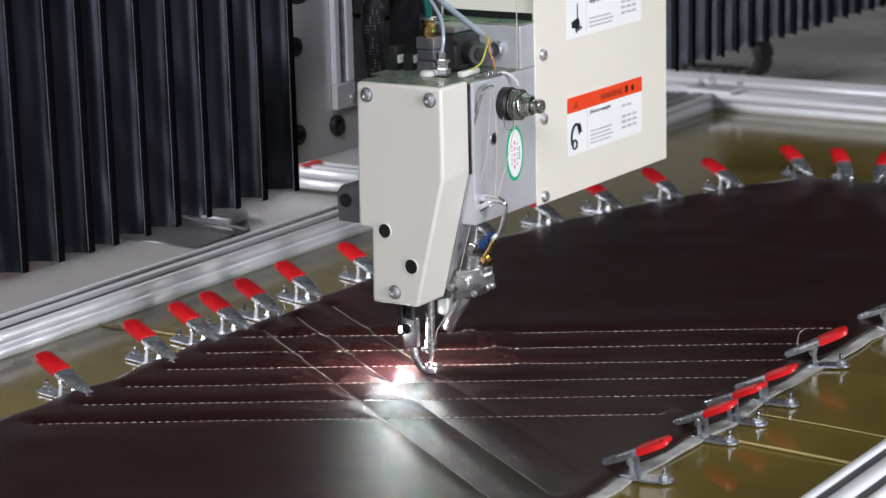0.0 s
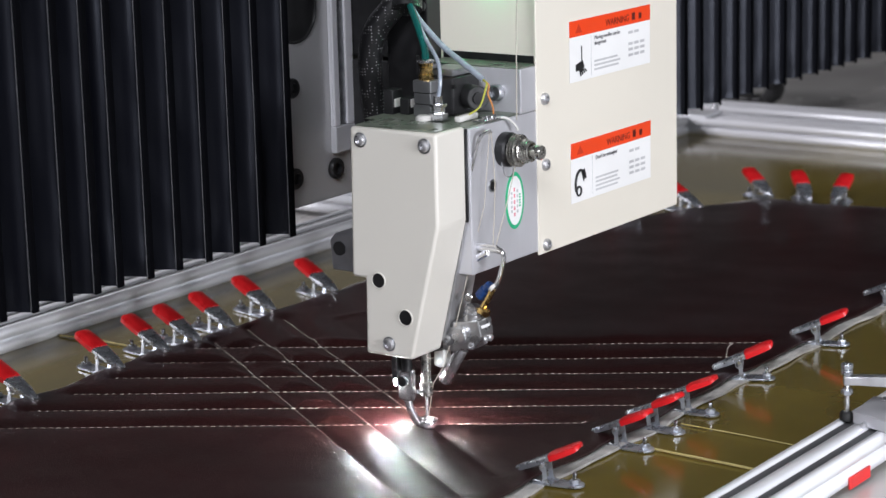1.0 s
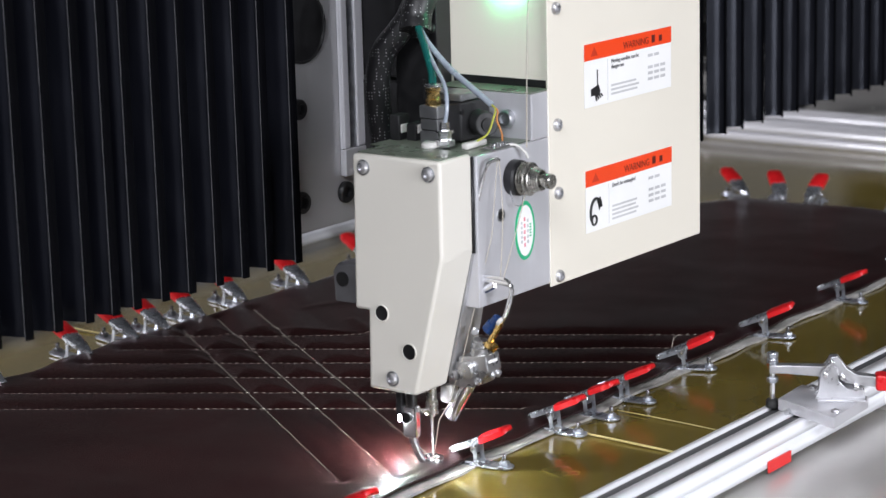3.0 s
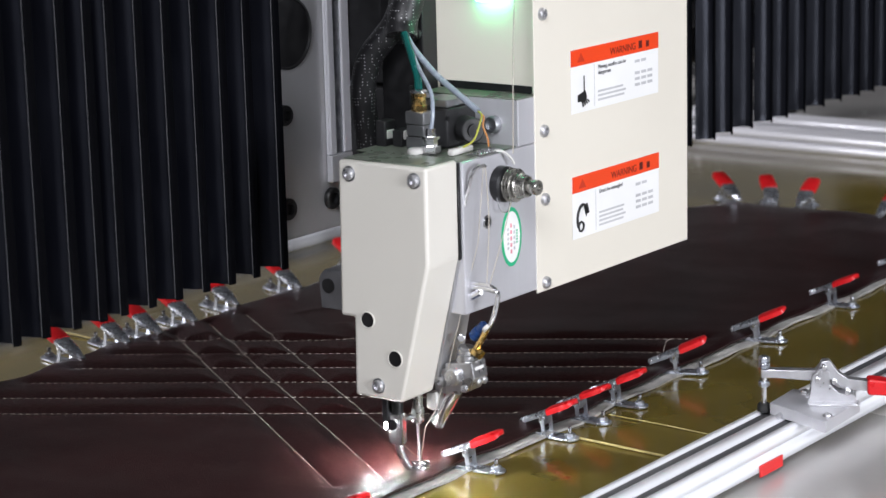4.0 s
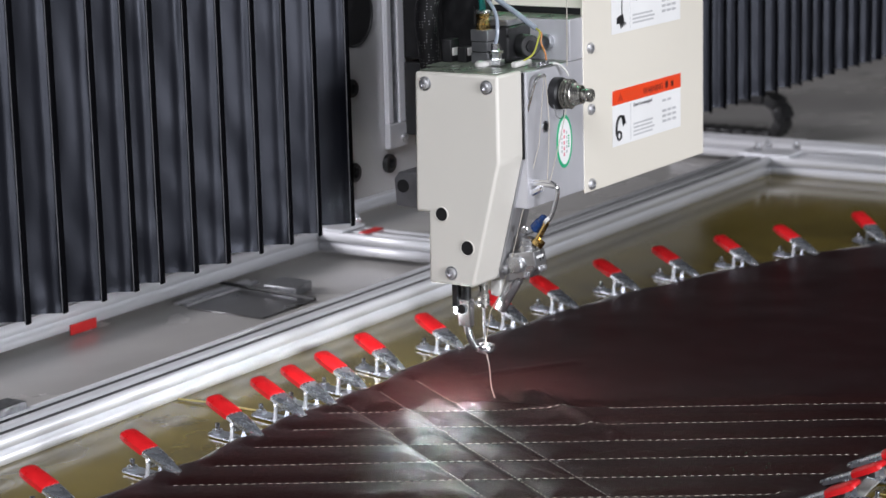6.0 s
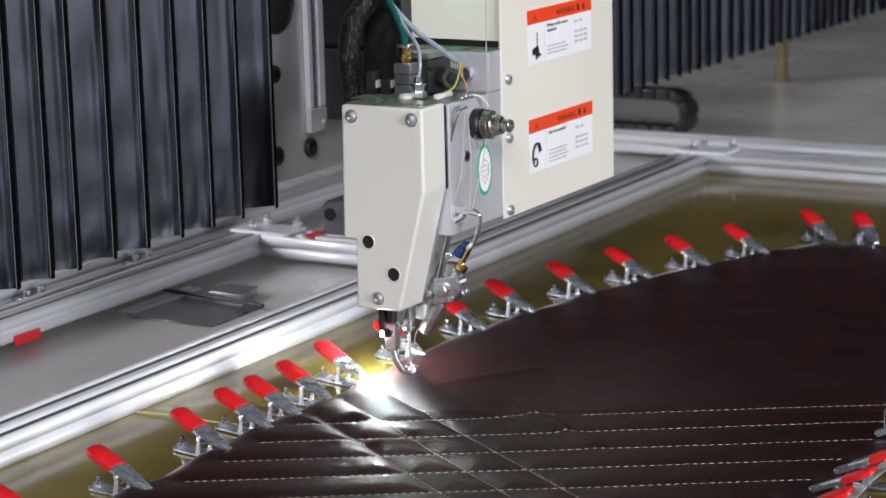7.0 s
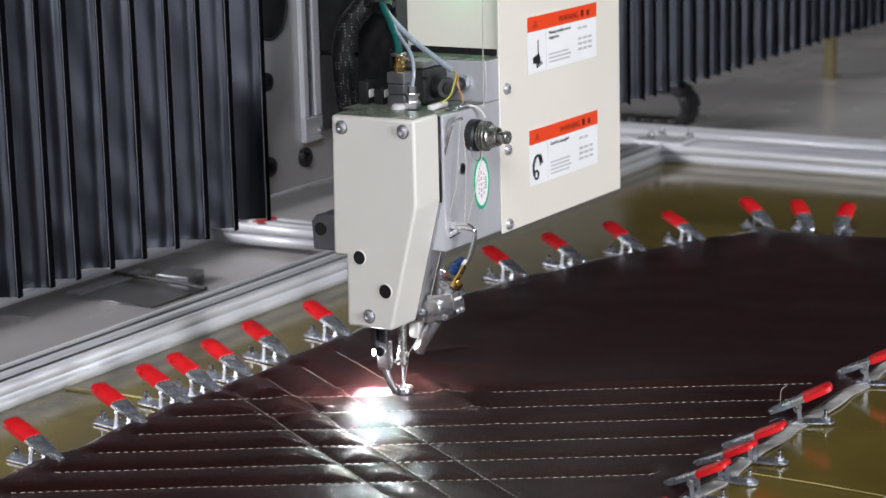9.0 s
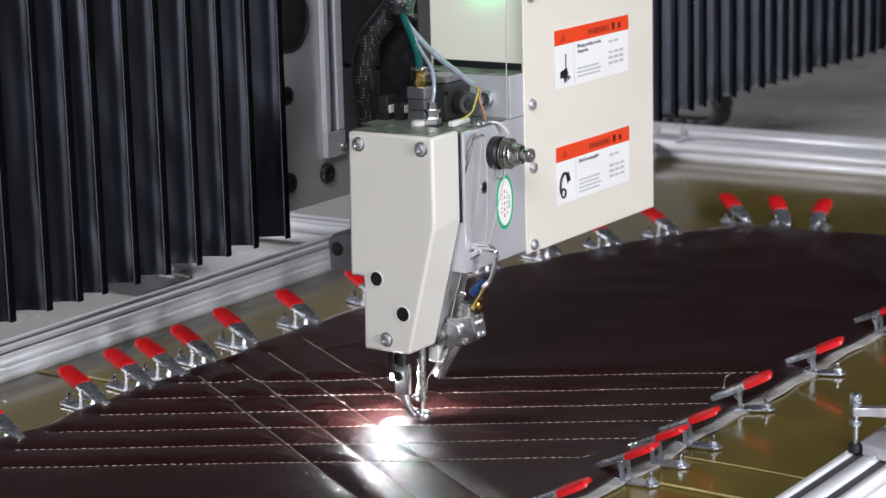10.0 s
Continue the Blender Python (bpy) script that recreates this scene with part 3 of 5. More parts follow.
# ---- spring clamps ----
def spring_clamp(kx=1.0, ky=1.0):
    """Nose at the origin; the handle reaches along +x."""
    ob = thing("spring_clamp", (0, 0, 0), "zinc spring clamp with a red vinyl handle gripping the leather edge", "clamp", "clamps round the leather")
    zb = SHEET_Z - 0.0
    slope = math.atan2(0.0168, 0.0445)
    up = Matrix.Translation((0, 0, 0.0030)) @ Matrix.Rotation(-slope, 4, "Y")
    # lever: a tapered channel
    b = bmesh.new()
    prof = [(0.000, 0.0020), (0.006, 0.0036), (0.014, 0.0060), (0.026, 0.0074), (0.034, 0.0075)]
    rows = []
    for x, w in prof:
        rows.append([b.verts.new((x, y, z)) for y, z in ((-w, -0.0028), (-w, 0.0), (-w * 0.7, 0.0012), (w * 0.7, 0.0012), (w, 0.0), (w, -0.0028), (w - 0.0008, -0.0028), (w - 0.0008, -0.0004), (-w + 0.0008, -0.0004), (-w + 0.0008, -0.0028))])
    for lo, hi in zip(rows, rows[1:]):
        for k in range(10):
            b.faces.new((lo[k], lo[(k + 1) % 10], hi[(k + 1) % 10], hi[k]))
    b.faces.new(rows[0])
    b.faces.new(rows[-1][::-1])
    bmesh.ops.transform(b, matrix=up, verts=b.verts)
    part("lever", b, ZINC, ob)
    b = box(-0.0012, 0.0030, -0.0026, 0.0026, -0.0016, 0.0004, 0.0006, m=up)
    part("nose_pad", b, CHROME, ob)
    # red sleeve
    b = bmesh.new()
    rows = []
    for x, w, h in ((0.0300, 0.0074, 0.0022), (0.0315, 0.0079, 0.0026), (0.0450, 0.0079, 0.0026), (0.0525, 0.0075, 0.0024), (0.0550, 0.0059, 0.0018), (0.0560, 0.0035, 0.001)):
        rows.append([b.verts.new((x, w * sx, h * sz - 0.0004)) for sx, sz in ((-1, -1.1), (-1, 0.3), (-0.75, 0.85), (0, 1.0), (0.75, 0.85), (1, 0.3), (1, -1.1), (0, -0.9))])
    for lo, hi in zip(rows, rows[1:]):
        for k in range(8):
            b.faces.new((lo[k], lo[(k + 1) % 8], hi[(k + 1) % 8], hi[k]))
    b.faces.new(rows[0])
    b.faces.new(rows[-1][::-1])
    bmesh.ops.transform(b, matrix=up, verts=b.verts)
    part("handle_sleeve", b, RED, ob, "red vinyl sleeve")
    # base plate with a rounded end
    poly = [(0.006, -0.0045), (0.020, -0.0072), (0.046, -0.0072)] + [(0.048 + 0.0072 * math.cos(a), 0.0072 * math.sin(a)) for a in [radians(q) for q in range(-75, 76, 25)]] + [(0.046, 0.0072), (0.020, 0.0072), (0.006, 0.0045)]
    b = prism(poly, "z", zb, zb + 0.0016, 0.0004)
    part("base", b, ZINC, ob)
    part("lower_jaw", prism([(0.002, -0.003), (0.022, -0.0055), (0.022, 0.0055), (0.002, 0.003)], "z", -0.0042, -0.0030), DULL, ob)
    for s in (-1, 1):
        y = s * 0.0060
        part("ear", prism([(0.0195, zb + 0.0016), (0.0285, zb + 0.0016), (0.0272, zb + 0.0034), (0.0252, 0.0105), (0.0222, 0.0100), (0.0235, zb + 0.0034)], "y", y - 0.0005, y + 0.0005), ZINC, ob)
    part("pivot_pin", cyl((0.0232, -0.0080, 0.0078), (0.0232, 0.0080, 0.0078), 0.0016, None, 12), CHROME, ob)
    b = bmesh.new()
    for k in range(5):
        y = -0.004 + 0.002 * k
        pts = [(0.0232 + 0.0034 * math.cos(q), y + 0.0003 * math.sin(q), 0.0062 + 0.0034 * math.sin(q)) for q in [2 * math.pi * j / 10 for j in range(11)]]
        tube(pts, 0.0006, 5, b, 1)
    part("spring", b, DULL, ob)
    part("bolt", cyl((0.0475, 0, zb + 0.0016), (0.0475, 0, zb + 0.0092), 0.0018, None, 10, bevel=0.0003), CHROME_D, ob)
    part("nut", cyl((0.0475, 0, zb + 0.0016), (0.0475, 0, zb + 0.0044), 0.0042, None, 6, bevel=0.0004), ZINC, ob)
    for q in ob.children_recursive:
        q.data.transform(Matrix.Diagonal((kx, ky, 1, 1)))
    return ob


CLAMPS = [(-0.393, -0.012, 84), (-0.2966, -0.0150, 82), (-0.2005, -0.0125, 80), (-0.1452, -0.0104, 79), (-0.1084, -0.0110, 80), (-0.0618, -0.0079, 77),
          (0.0, -0.0010, 77), (0.0774, -0.0078, 74), (0.1698, -0.0140, 74), (0.2408, -0.0222, 75), (0.3259, -0.0371, 76), (0.4012, -0.0584, 74),
          (0.4668, -0.0866, 72), (0.5341, -0.1174, 70), (0.6158, -0.1531, 57), (0.6167, -0.1946, 39), (0.6138, -0.2212, 10), (0.6079, -0.3130, 0),
          (-0.3980, -0.4120, -92), (-0.2544, -0.4080, -80), (-0.1595, -0.4084, -87), (-0.1111, -0.4071, -92), (-0.0687, -0.4081, -82),
          (0.0215, -0.4042, -64), (0.1420, -0.4090, -72), (0.2884, -0.4043, -88), (0.42, -0.405, -90)]
firsts = (spring_clamp(), spring_clamp(0.84, 0.90))
used = [False, False]
clamps = []
for k, (x, y, a) in enumerate(CLAMPS):
    m = pose(x, y, 0.0008 + 0.0003 * math.sin(k * 5), 0, 0, a + 1.5 * math.sin(k * 3))
    small = int(y < -0.38)
    if not used[small]:
        used[small] = True
        firsts[small].matrix_basis = m
        clamps.append((firsts[small], m))
    else:
        clamps.append((copy_thing(firsts[small], m), m))


# ---- toggle clamp on the rail ----
def toggle_clamp():
    """Rests on the rail's top; the arm reaches over the rail towards +y, the handle towards -y."""
    zt = SHEET_Z + 0.0203
    ob = thing("toggle_clamp", (-0.05, -0.60, zt), "zinc toggle clamp with a red handle on an aluminium plate", "clamp")
    part("plate", prism([(-0.0890, -0.5690), (-0.0490, -0.5660), (-0.0520, -0.6200), (-0.1100, -0.6230)], "z", zt, zt + 0.0085, 0.0008), CAST, ob, "milled aluminium base plate")
    return ob, zt


tog, ZT = toggle_clamp()
zp = ZT + 0.0085
for s in (-1, 1):
    x = -0.066 + s * 0.0075
    part("bracket", prism([(-0.632, zp), (-0.578, zp), (-0.582, zp + 0.008), (-0.5835, zp + 0.026), (-0.592, zp + 0.034), (-0.602, zp + 0.031), (-0.603, zp + 0.018), (-0.612, zp + 0.010), (-0.628, zp + 0.009)], "x", x - 0.001, x + 0.001, 0.0003), SATIN, tog)
    part("foot_flange", box(x - 0.010 * (s < 0), x + 0.010 * (s > 0), -0.632, -0.580, zp, zp + 0.002, 0.0004), SATIN, tog)
part("arm", prism([(-0.596, zp + 0.020), (-0.545, zp + 0.0235), (-0.530, zp + 0.0235), (-0.530, zp + 0.0315), (-0.546, zp + 0.0315), (-0.594, zp + 0.031)], "x", -0.0705, -0.0615, 0.0006), SATIN, tog)
part("link", prism([(-0.588, zp + 0.030), (-0.594, zp + 0.040), (-0.602, zp + 0.041), (-0.612, zp + 0.029), (-0.622, zp + 0.023), (-0.650, zp + 0.020), (-0.650, zp + 0.010), (-0.618, zp + 0.013), (-0.606, zp + 0.021), (-0.597, zp + 0.029)], "x", -0.0705, -0.0615, 0.0006), SATIN, tog)
part("handle", prism([(-0.642, zp + 0.0225), (-0.646, zp + 0.0235), (-0.715, zp + 0.016), (-0.720, zp + 0.011), (-0.715, zp + 0.005), (-0.645, zp + 0.0075), (-0.642, zp + 0.0085)], "x", -0.0735, -0.0585, 0.002), RED, tog, "red vinyl handle")
for y, z in ((-0.589, zp + 0.024), (-0.596, zp + 0.036), (-0.607, zp + 0.022), (-0.621, zp + 0.012)):
    part("rivet", cyl((-0.0775, y, z), (-0.0545, y, z), 0.0027, None, 14, bevel=0.0005), CHROME, tog)
sp = part("spindle", cyl((-0.066, -0.5335, zp - 0.006), (-0.066, -0.5335, zp + 0.044), 0.0030, None, 12), CHROME, tog)
for z in (zp + 0.014, zp + 0.0325, zp + 0.0385):
    part("nut", cyl((-0.066, -0.5335, z), (-0.066, -0.5335, z + 0.0050), 0.0062, None, 6, bevel=0.0006), ZINC, sp)
part("rubber_tip", lathe([(0.005, 0), (0.0072, 0.0012), (0.0072, 0.006), (0.0055, 0.0085), (0.004, 0.009)], (-0.066, -0.5335, zp - 0.0117), (0, 0, 1), 18), RUBBER, tog, "black rubber tip")
# the clamp stands askew on its plate
turn = Matrix.Translation((-0.0850, -0.5625, zp)) @ Matrix.Rotation(radians(30), 4, "Z") @ Matrix.Diagonal((0.92, 0.65, 0.72, 1)) @ Matrix.Translation((0.066, 0.5335, -zp))
for q in tog.children_recursive:
    if q.name.split(".")[0] != "plate":
        q.data.transform(turn)
for x, y in ((-0.098, -0.618), (-0.054, -0.578)):
    screw((x, y, zp), (0, 0, 1), 0.0032, tog)
part("side_bolt", cyl((-0.097, -0.580, ZT + 0.002), (-0.089, -0.580, ZT + 0.002), 0.0022, None, 12), CHROME, tog)

# ---- loose strings on the sheet ----
STRINGS = []
for pts in (((-0.1310, 0.121, 0), (-0.1290, 0.085, 0.0008), (-0.1280, 0.055, 0), (-0.1270, 0.030, 0)), ((-0.1525, -0.440, 0), (-0.1560, -0.485, 0.0004), (-0.1586, -0.535, 0)), ((-0.0930, -0.440, 0), (-0.0955, -0.485, 0.0003), (-0.0985, -0.535, 0))):
    STRINGS.append(solid("loose_string", tube([(x, y, SHEET_Z + 0.0012 + z) for x, y, z in pts], 0.0009 if pts[0][0] < -0.1 else 0.0004, 6), YELLOW, "straw-coloured string lying on the amber sheet", "string"))
tail = solid("thread_tail", tube([(0.046, -0.402, 0.002), (0.055, -0.399, 0.010), (0.058, -0.402, 0.013)], 0.00025, 6), THREAD, "loose cream thread end by a clamp", "thread")

# ================= the sewing head =================
# travels along x with the carriage and lifts on it
head = thing("sewing_head", (XN, YN, 0.06), "cream and bare metal industrial sewing head", "sewing head")
XFR = -0.166
cover_poly = [(-0.1620, 0.2160), (-0.2330, 0.2160), (-0.2330, 0.1520), (-0.2090, 0.0584), (-0.1700, 0.0584), (-0.1712, 0.1115), (-0.1600, 0.1115)]
cover = part("face_cover", prism(cover_poly, "x", XFR, -0.1315, 0.0022, seg=3), CREAM, head, "cream painted face cover")
# Thin plate that paints the dim, greenish reflection on the cover's top.
part("cover_top_shade", prism([(-0.1625, -0.1640), (-0.1315, -0.1640), (-0.1315, -0.2305), (-0.1625, -0.2305)], "z", 0.2162, 0.2168), OLIVE, cover, "thin olive plate painting the dim, green-lit cover top")
for y, z in ((-0.1710, 0.2074), (-0.2237, 0.2074), (-0.1900, 0.0675)):
    hole = part("screw_recess", cyl((XFR - 0.0004, y, z), (XFR + 0.001, y, z), 0.0052, None, 20), DULL, cover)
    screw((XFR - 0.0004, y, z), (-1, 0, 0), 0.0042, cover)
for y, z, r in ((-0.1827, 0.1112, 0.0052), (-0.2045, 0.0877, 0.0054)):
    b = lathe([(r + 0.0007, 0), (r + 0.0005, 0.0006), (r, 0.0007), (r - 0.0002, -0.0002)], (XFR - 0.0001, y, z), (-1, 0, 0), 24)
    part("hole_rim", b, CREAM, cover)
    # No opening is cut; a black disc paints the shade inside the hole.
    part("hole", cyl((XFR - 0.0004, y, z), (XFR + 0.002, y, z), r - 0.0002, None, 24), BLACK, cover, "black disc painting the shade inside a round hole")

# body behind the cover
part("nose_casting", prism([(-0.1650, 0.2140), (-0.2318, 0.2140), (-0.2318, 0.1500), (-0.2120, 0.0640), (-0.1730, 0.0640), (-0.1730, 0.1150), (-0.1650, 0.1150)], "x", -0.1312, -0.1060, 0.0008), NOSE, head)
part("seam_gap", box(-0.1313, -0.1290, -0.2328, -0.166, 0.150, 0.2138), BLACK, head)
part("arm_body", box(-0.1285, -0.0430, -0.2345, -0.1600, 0.1125, 0.2140, 0.0012), CAST, head, "milled aluminium arm body")
part("riser_block", box(-0.0640, -0.0430, -0.2345, -0.1550, 0.2142, 0.2455, 0.0010), CAST, head)
# Olive plates paint the same reflected green on riser and body.
part("riser_top_shade", box(-0.0645, -0.0428, -0.2340, -0.1550, 0.2457, 0.2465), OLIVE, head, "thin olive plate painting the green-lit riser top")
part("body_top_shade", box(-0.1290, -0.0645, -0.2330, -0.1480, 0.2142, 0.2150), OLIVE, head, "thin olive plate painting the dim, green-lit body top")
b = lathe([(0.0058, 0), (0.0058, 0.004), (0.0050, 0.0052), (0.0040, 0.0052), (0.0036, 0.003), (0.0001, 0.003)], (-0.0642, -0.2155, 0.2285), (-1, 0, 0), 20)
part("boss", b, DULL, head)
b = lathe([(0.0046, 0), (0.0044, 0.0006), (0.0036, 0.0007), (0.0033, -0.0005), (0.0001, -0.0006)], (-0.1021, -0.2345, 0.1703), (0, -1, 0), 20)
part("side_hole", b, DULL, head)
part("screw_rest", cyl((-0.1021, -0.2352, 0.1703), (-0.1021, -0.2340, 0.1703), 0.0030, None, 6), BLACK, head)

# cream side box
boxy = part("side_box", box(-0.0425, 0.1545, -0.2335, -0.1435, 0.1110, 0.385, 0.0012), CREAM_B, head, "cream sheet-metal box")
part("side_panel", box(-0.0450, 0.1560, -0.2352, -0.2337, 0.1100, 0.386, 0.0006), CREAM_B, boxy, "cream side panel held by screws")
for z in (0.1160, 0.1740, 0.2210, 0.30):
    screw((-0.0355, -0.2353, z), (0, -1, 0), 0.0044, boxy)
# Black strip painting the shadow line on the box above the riser.
part("painted_shadow_line", box(-0.0438, -0.0428, -0.2320, -0.1560, 0.2470, 0.2520), BLACK, boxy)
led = part("indicator", box(-0.0470, -0.0425, -0.2130, -0.1900, 0.3075, 0.3105, 0.0006), LED_G, boxy, "lit green indicator strip")
part("indicator_mount", box(-0.0490, -0.0425, -0.2150, -0.1880, 0.3108, 0.3170, 0.0006), BLACK_P, boxy)


def warning_label(zc, kind):
    """A white label with an orange-red band on the box's side."""
    x0, x1, y = -0.0012, 0.1140, -0.2354
    z0, z1 = zc - 0.0215, zc + 0.0225
    lab = part("warning_label", box(x0, x1, y - 0.0002, y, z0, z1), LABEL, boxy, "white warning label with an orange-red band")
    part("band", box(x0, x1, y - 0.00045, y - 0.0002, z1 - 0.0115, z1), ORANGE, lab, "orange-red band")
    letters("WARNING", 0.0070, INK_RED, Matrix.Translation((x0 + 0.050, y - 0.00055, z1 - 0.0088)) @ Matrix.Rotation(radians(90), 4, "X"), lab)
    for k in range(2):
        part("character_bar", box(x0 + 0.088 + 0.010 * k, x0 + 0.0925 + 0.0095 * k, y - 0.0006, y - 0.0004, z1 - 0.0088, z1 - 0.0034 - 0.001 * k), INK_RED, lab)
    tri = [(x0 + 0.008, z1 - 0.0090), (x0 + 0.017, z1 - 0.0090), (x0 + 0.0125, z1 - 0.0028)]
    part("triangle", prism(tri, "y", y - 0.0006, y - 0.0004), INK_FAINT, lab)
    # pictogram
    b = bmesh.new()
    if kind == 0:
        prism([(x0 + 0.006, z0 + 0.012), (x0 + 0.019, z0 + 0.015), (x0 + 0.022, z0 + 0.009), (x0 + 0.017, z0 + 0.004), (x0 + 0.012, z0 + 0.006), (x0 + 0.006, z0 + 0.006)], "y", y - 0.0006, y - 0.0004, bm=b)
        for k in range(4):
            prism([(x0 + 0.012 + 0.003 * k, z0 + 0.007), (x0 + 0.0145 + 0.003 * k, z0 + 0.007), (x0 + 0.0165 + 0.0035 * k, z0 + 0.0012 + 0.001 * k), (x0 + 0.0145 + 0.0035 * k, z0 + 0.0008 + 0.001 * k)], "y", y - 0.00062, y - 0.00042, bm=b)
        box(x0 + 0.0165, x0 + 0.0180, y - 0.0006, y - 0.0004, z0 + 0.013, z0 + 0.028, bm=b)
    else:
        arc = [(x0 + 0.012 + 0.0095 * math.cos(q), y - 0.0005, z0 + 0.013 + 0.0125 * math.sin(q)) for q in [radians(d) for d in range(20, 211, 19)]]
        tube(arc, 0.0013, 6, b, 1)
        ring = [(x0 + 0.009 + 0.0042 * math.cos(q), y - 0.0005, z0 + 0.0065 + 0.0042 * math.sin(q)) for q in [radians(d) for d in range(0, 361, 30)]]
        tube(ring, 0.0010, 6, b, 1)
        prism([(x0 + 0.018, z0 + 0.014), (x0 + 0.023, z0 + 0.020), (x0 + 0.020, z0 + 0.026), (x0 + 0.014, z0 + 0.024)], "y", y - 0.0006, y - 0.0004, bm=b)
    mid = Vector((x0 + 0.0135, 0, z0 + 0.0135))
    bmesh.ops.transform(b, matrix=Matrix.Translation(mid) @ Matrix.Diagonal((0.74, 1, 0.80, 1)) @ Matrix.Translation(-mid), verts=b.verts)
    part("pictogram", b, INK, lab)
    part("rule", box(x0 + 0.0295, x0 + 0.0299, y - 0.0004, y - 0.0002, z0 + 0.002, z1 - 0.013), INK_GREY, lab)
    title = ("Moving needles can be\ndangerous", "Don't be entangled")[kind]
    letters(title, 0.0040, INK_TITLE, Matrix.Translation((x0 + 0.034, y - 0.00055, z1 - 0.0165)) @ Matrix.Rotation(radians(90), 4, "X"), lab)
    rnd = random.Random(kind + 3)
    for k in range(4 - (kind == 0)):
        z = z0 + 0.0120 - 0.0030 * k + (0.001 if kind else -0.001)
        part("text_line", box(x0 + 0.034, x0 + 0.034 + rnd.uniform(0.030, 0.042), y - 0.00045, y - 0.0003, z, z + 0.0014), INK_GREY, lab)
    for k in range(5):
        z = z0 + 0.0245 - 0.0042 * k + (0.0 if kind else 0.001)
        if k == 1:
            continue
        for j in range(3 if k else 2):
            part("text_bar", box(x0 + 0.083 + 0.0085 * j, x0 + 0.0895 + 0.0085 * j, y - 0.00045, y - 0.0003, z, z + 0.0020), INK_GREY, lab)


warning_label(0.1605, 1)
warning_label(0.2485, 0)

# oval inspection sticker
poly = [(-0.0745 + 0.0118 * math.cos(q), 0.1551 + 0.0202 * math.sin(q)) for q in [2 * math.pi * k / 36 for k in range(36)]]
st = part("sticker", prism(poly, "y", -0.2348, -0.2346), GREEN, head, "white oval sticker with a green border")
part("sticker_field", prism([(-0.0745 + (x + 0.0745) * 0.80, 0.1551 + (z - 0.1551) * 0.86) for x, z in poly], "y", -0.2350, -0.2348), LABEL, st)
for k, (dx, ln) in enumerate(((-0.0045, 0.016), (-0.0010, 0.022), (0.0028, 0.018), (0.0058, 0.010))):
    for j in range(5):
        part("print_bar", box(-0.0745 + dx - 0.0009, -0.0745 + dx + 0.0009, -0.2352, -0.2350, 0.1551 - ln / 2 + ln * j / 5, 0.1551 - ln / 2 + ln * (j + 0.6) / 5), (INK_GREY, PINK, INK_GREY, GREEN)[k], st)

# tension knob
kx, kz = -0.0870, 0.1935
knob = part("tension_post", lathe([(0.0120, 0), (0.0120, 0.006), (0.0105, 0.0075), (0.0050, 0.0076), (0.0050, 0.016)], (kx, -0.2346, kz), (0, -1, 0), 28), BLACK, head)
for k in range(3):
    part("tension_disc", lathe([(0.004, 0), (0.0102, 0.0005), (0.0112, 0.0013), (0.0104, 0.0017), (0.004, 0.0012)], (kx, -0.2425 - 0.0024 * k, kz), (0, -1, 0), 28), NICKEL, knob)
coil = [(kx + (0.0085 - 0.0022 * q / 5) * math.cos(2 * math.pi * q), -0.2500 - 0.0016 * q, kz + (0.0085 - 0.0022 * q / 5) * math.sin(2 * math.pi * q)) for q in [j / 14 for j in range(71)]]
part("tension_spring", tube(coil, 0.0007, 6, None, 1), NICKEL, knob)
part("thumb_nut", lathe([(0.0042, 0), (0.0046, 0.0008), (0.0046, 0.0030), (0.0038, 0.0036), (0.0050, 0.0044), (0.0052, 0.0080), (0.0046, 0.0090), (0.0024, 0.0091), (0.0022, 0.0075), (0.0001, 0.0075)], (kx, -0.2570, kz), (0, -1, 0), 22), NICKEL, knob)
part("check_spring", tube([(kx - 0.009, -0.238, kz - 0.004), (kx - 0.008, -0.240, kz - 0.016), (kx + 0.001, -0.240, kz - 0.0185), (kx + 0.005, -0.239, kz - 0.013)], 0.0004, 6), CHROME, knob)

# take-up lever in the slot
part("take_up_lever", tube([(-0.126, -0.232, 0.180), (-0.1255, -0.237, 0.198), (-0.1230, -0.240, 0.2085), (-0.1150, -0.241, 0.2105), (-0.1110, -0.240, 0.2095)], 0.0013, 8), CHROME, head)
part("thread_guide_plate", prism([(-0.112, -0.236), (-0.085, -0.236), (-0.085, -0.228), (-0.112, -0.226)], "z", 0.2152, 0.2166, 0.0003), CHROME, head)
for k in range(3):
    part("guide_post", cyl((-0.106 + 0.006 * k, -0.232, 0.2166), (-0.106 + 0.006 * k, -0.232, 0.2186), 0.0016, None, 10), CHROME, head)
part("thread_eyelet", tube([(-0.094, -0.233, 0.2160), (-0.088, -0.238, 0.2155), (-0.082, -0.241, 0.2100), (-0.080, -0.242, 0.2060)], 0.0009, 8), NYLON, head, "white nylon thread guide")

# valve, plugs and hoses on top
valve = part("air_valve", box(-0.1120, -0.1000, -0.1920, -0.1770, 0.2160, 0.2240, 0.0007), VALVE, head, "stack of grey aluminium air valve blocks")
part("valve_block", box(-0.1112, -0.1000, -0.1912, -0.1770, 0.2246, 0.2320, 0.0007), VALVE, valve)
part("valve_block", box(-0.1122, -0.1000, -0.1922, -0.1770, 0.2326, 0.2410, 0.0007), VALVE, valve)
part("valve_gasket", box(-0.1104, -0.1004, -0.1904, -0.1774, 0.2238, 0.2328), BLACK, valve)
part("valve_body", box(-0.0995, -0.0660, -0.2020, -0.1740, 0.2160, 0.2420, 0.0015), BLACK_P, valve, "black valve body")
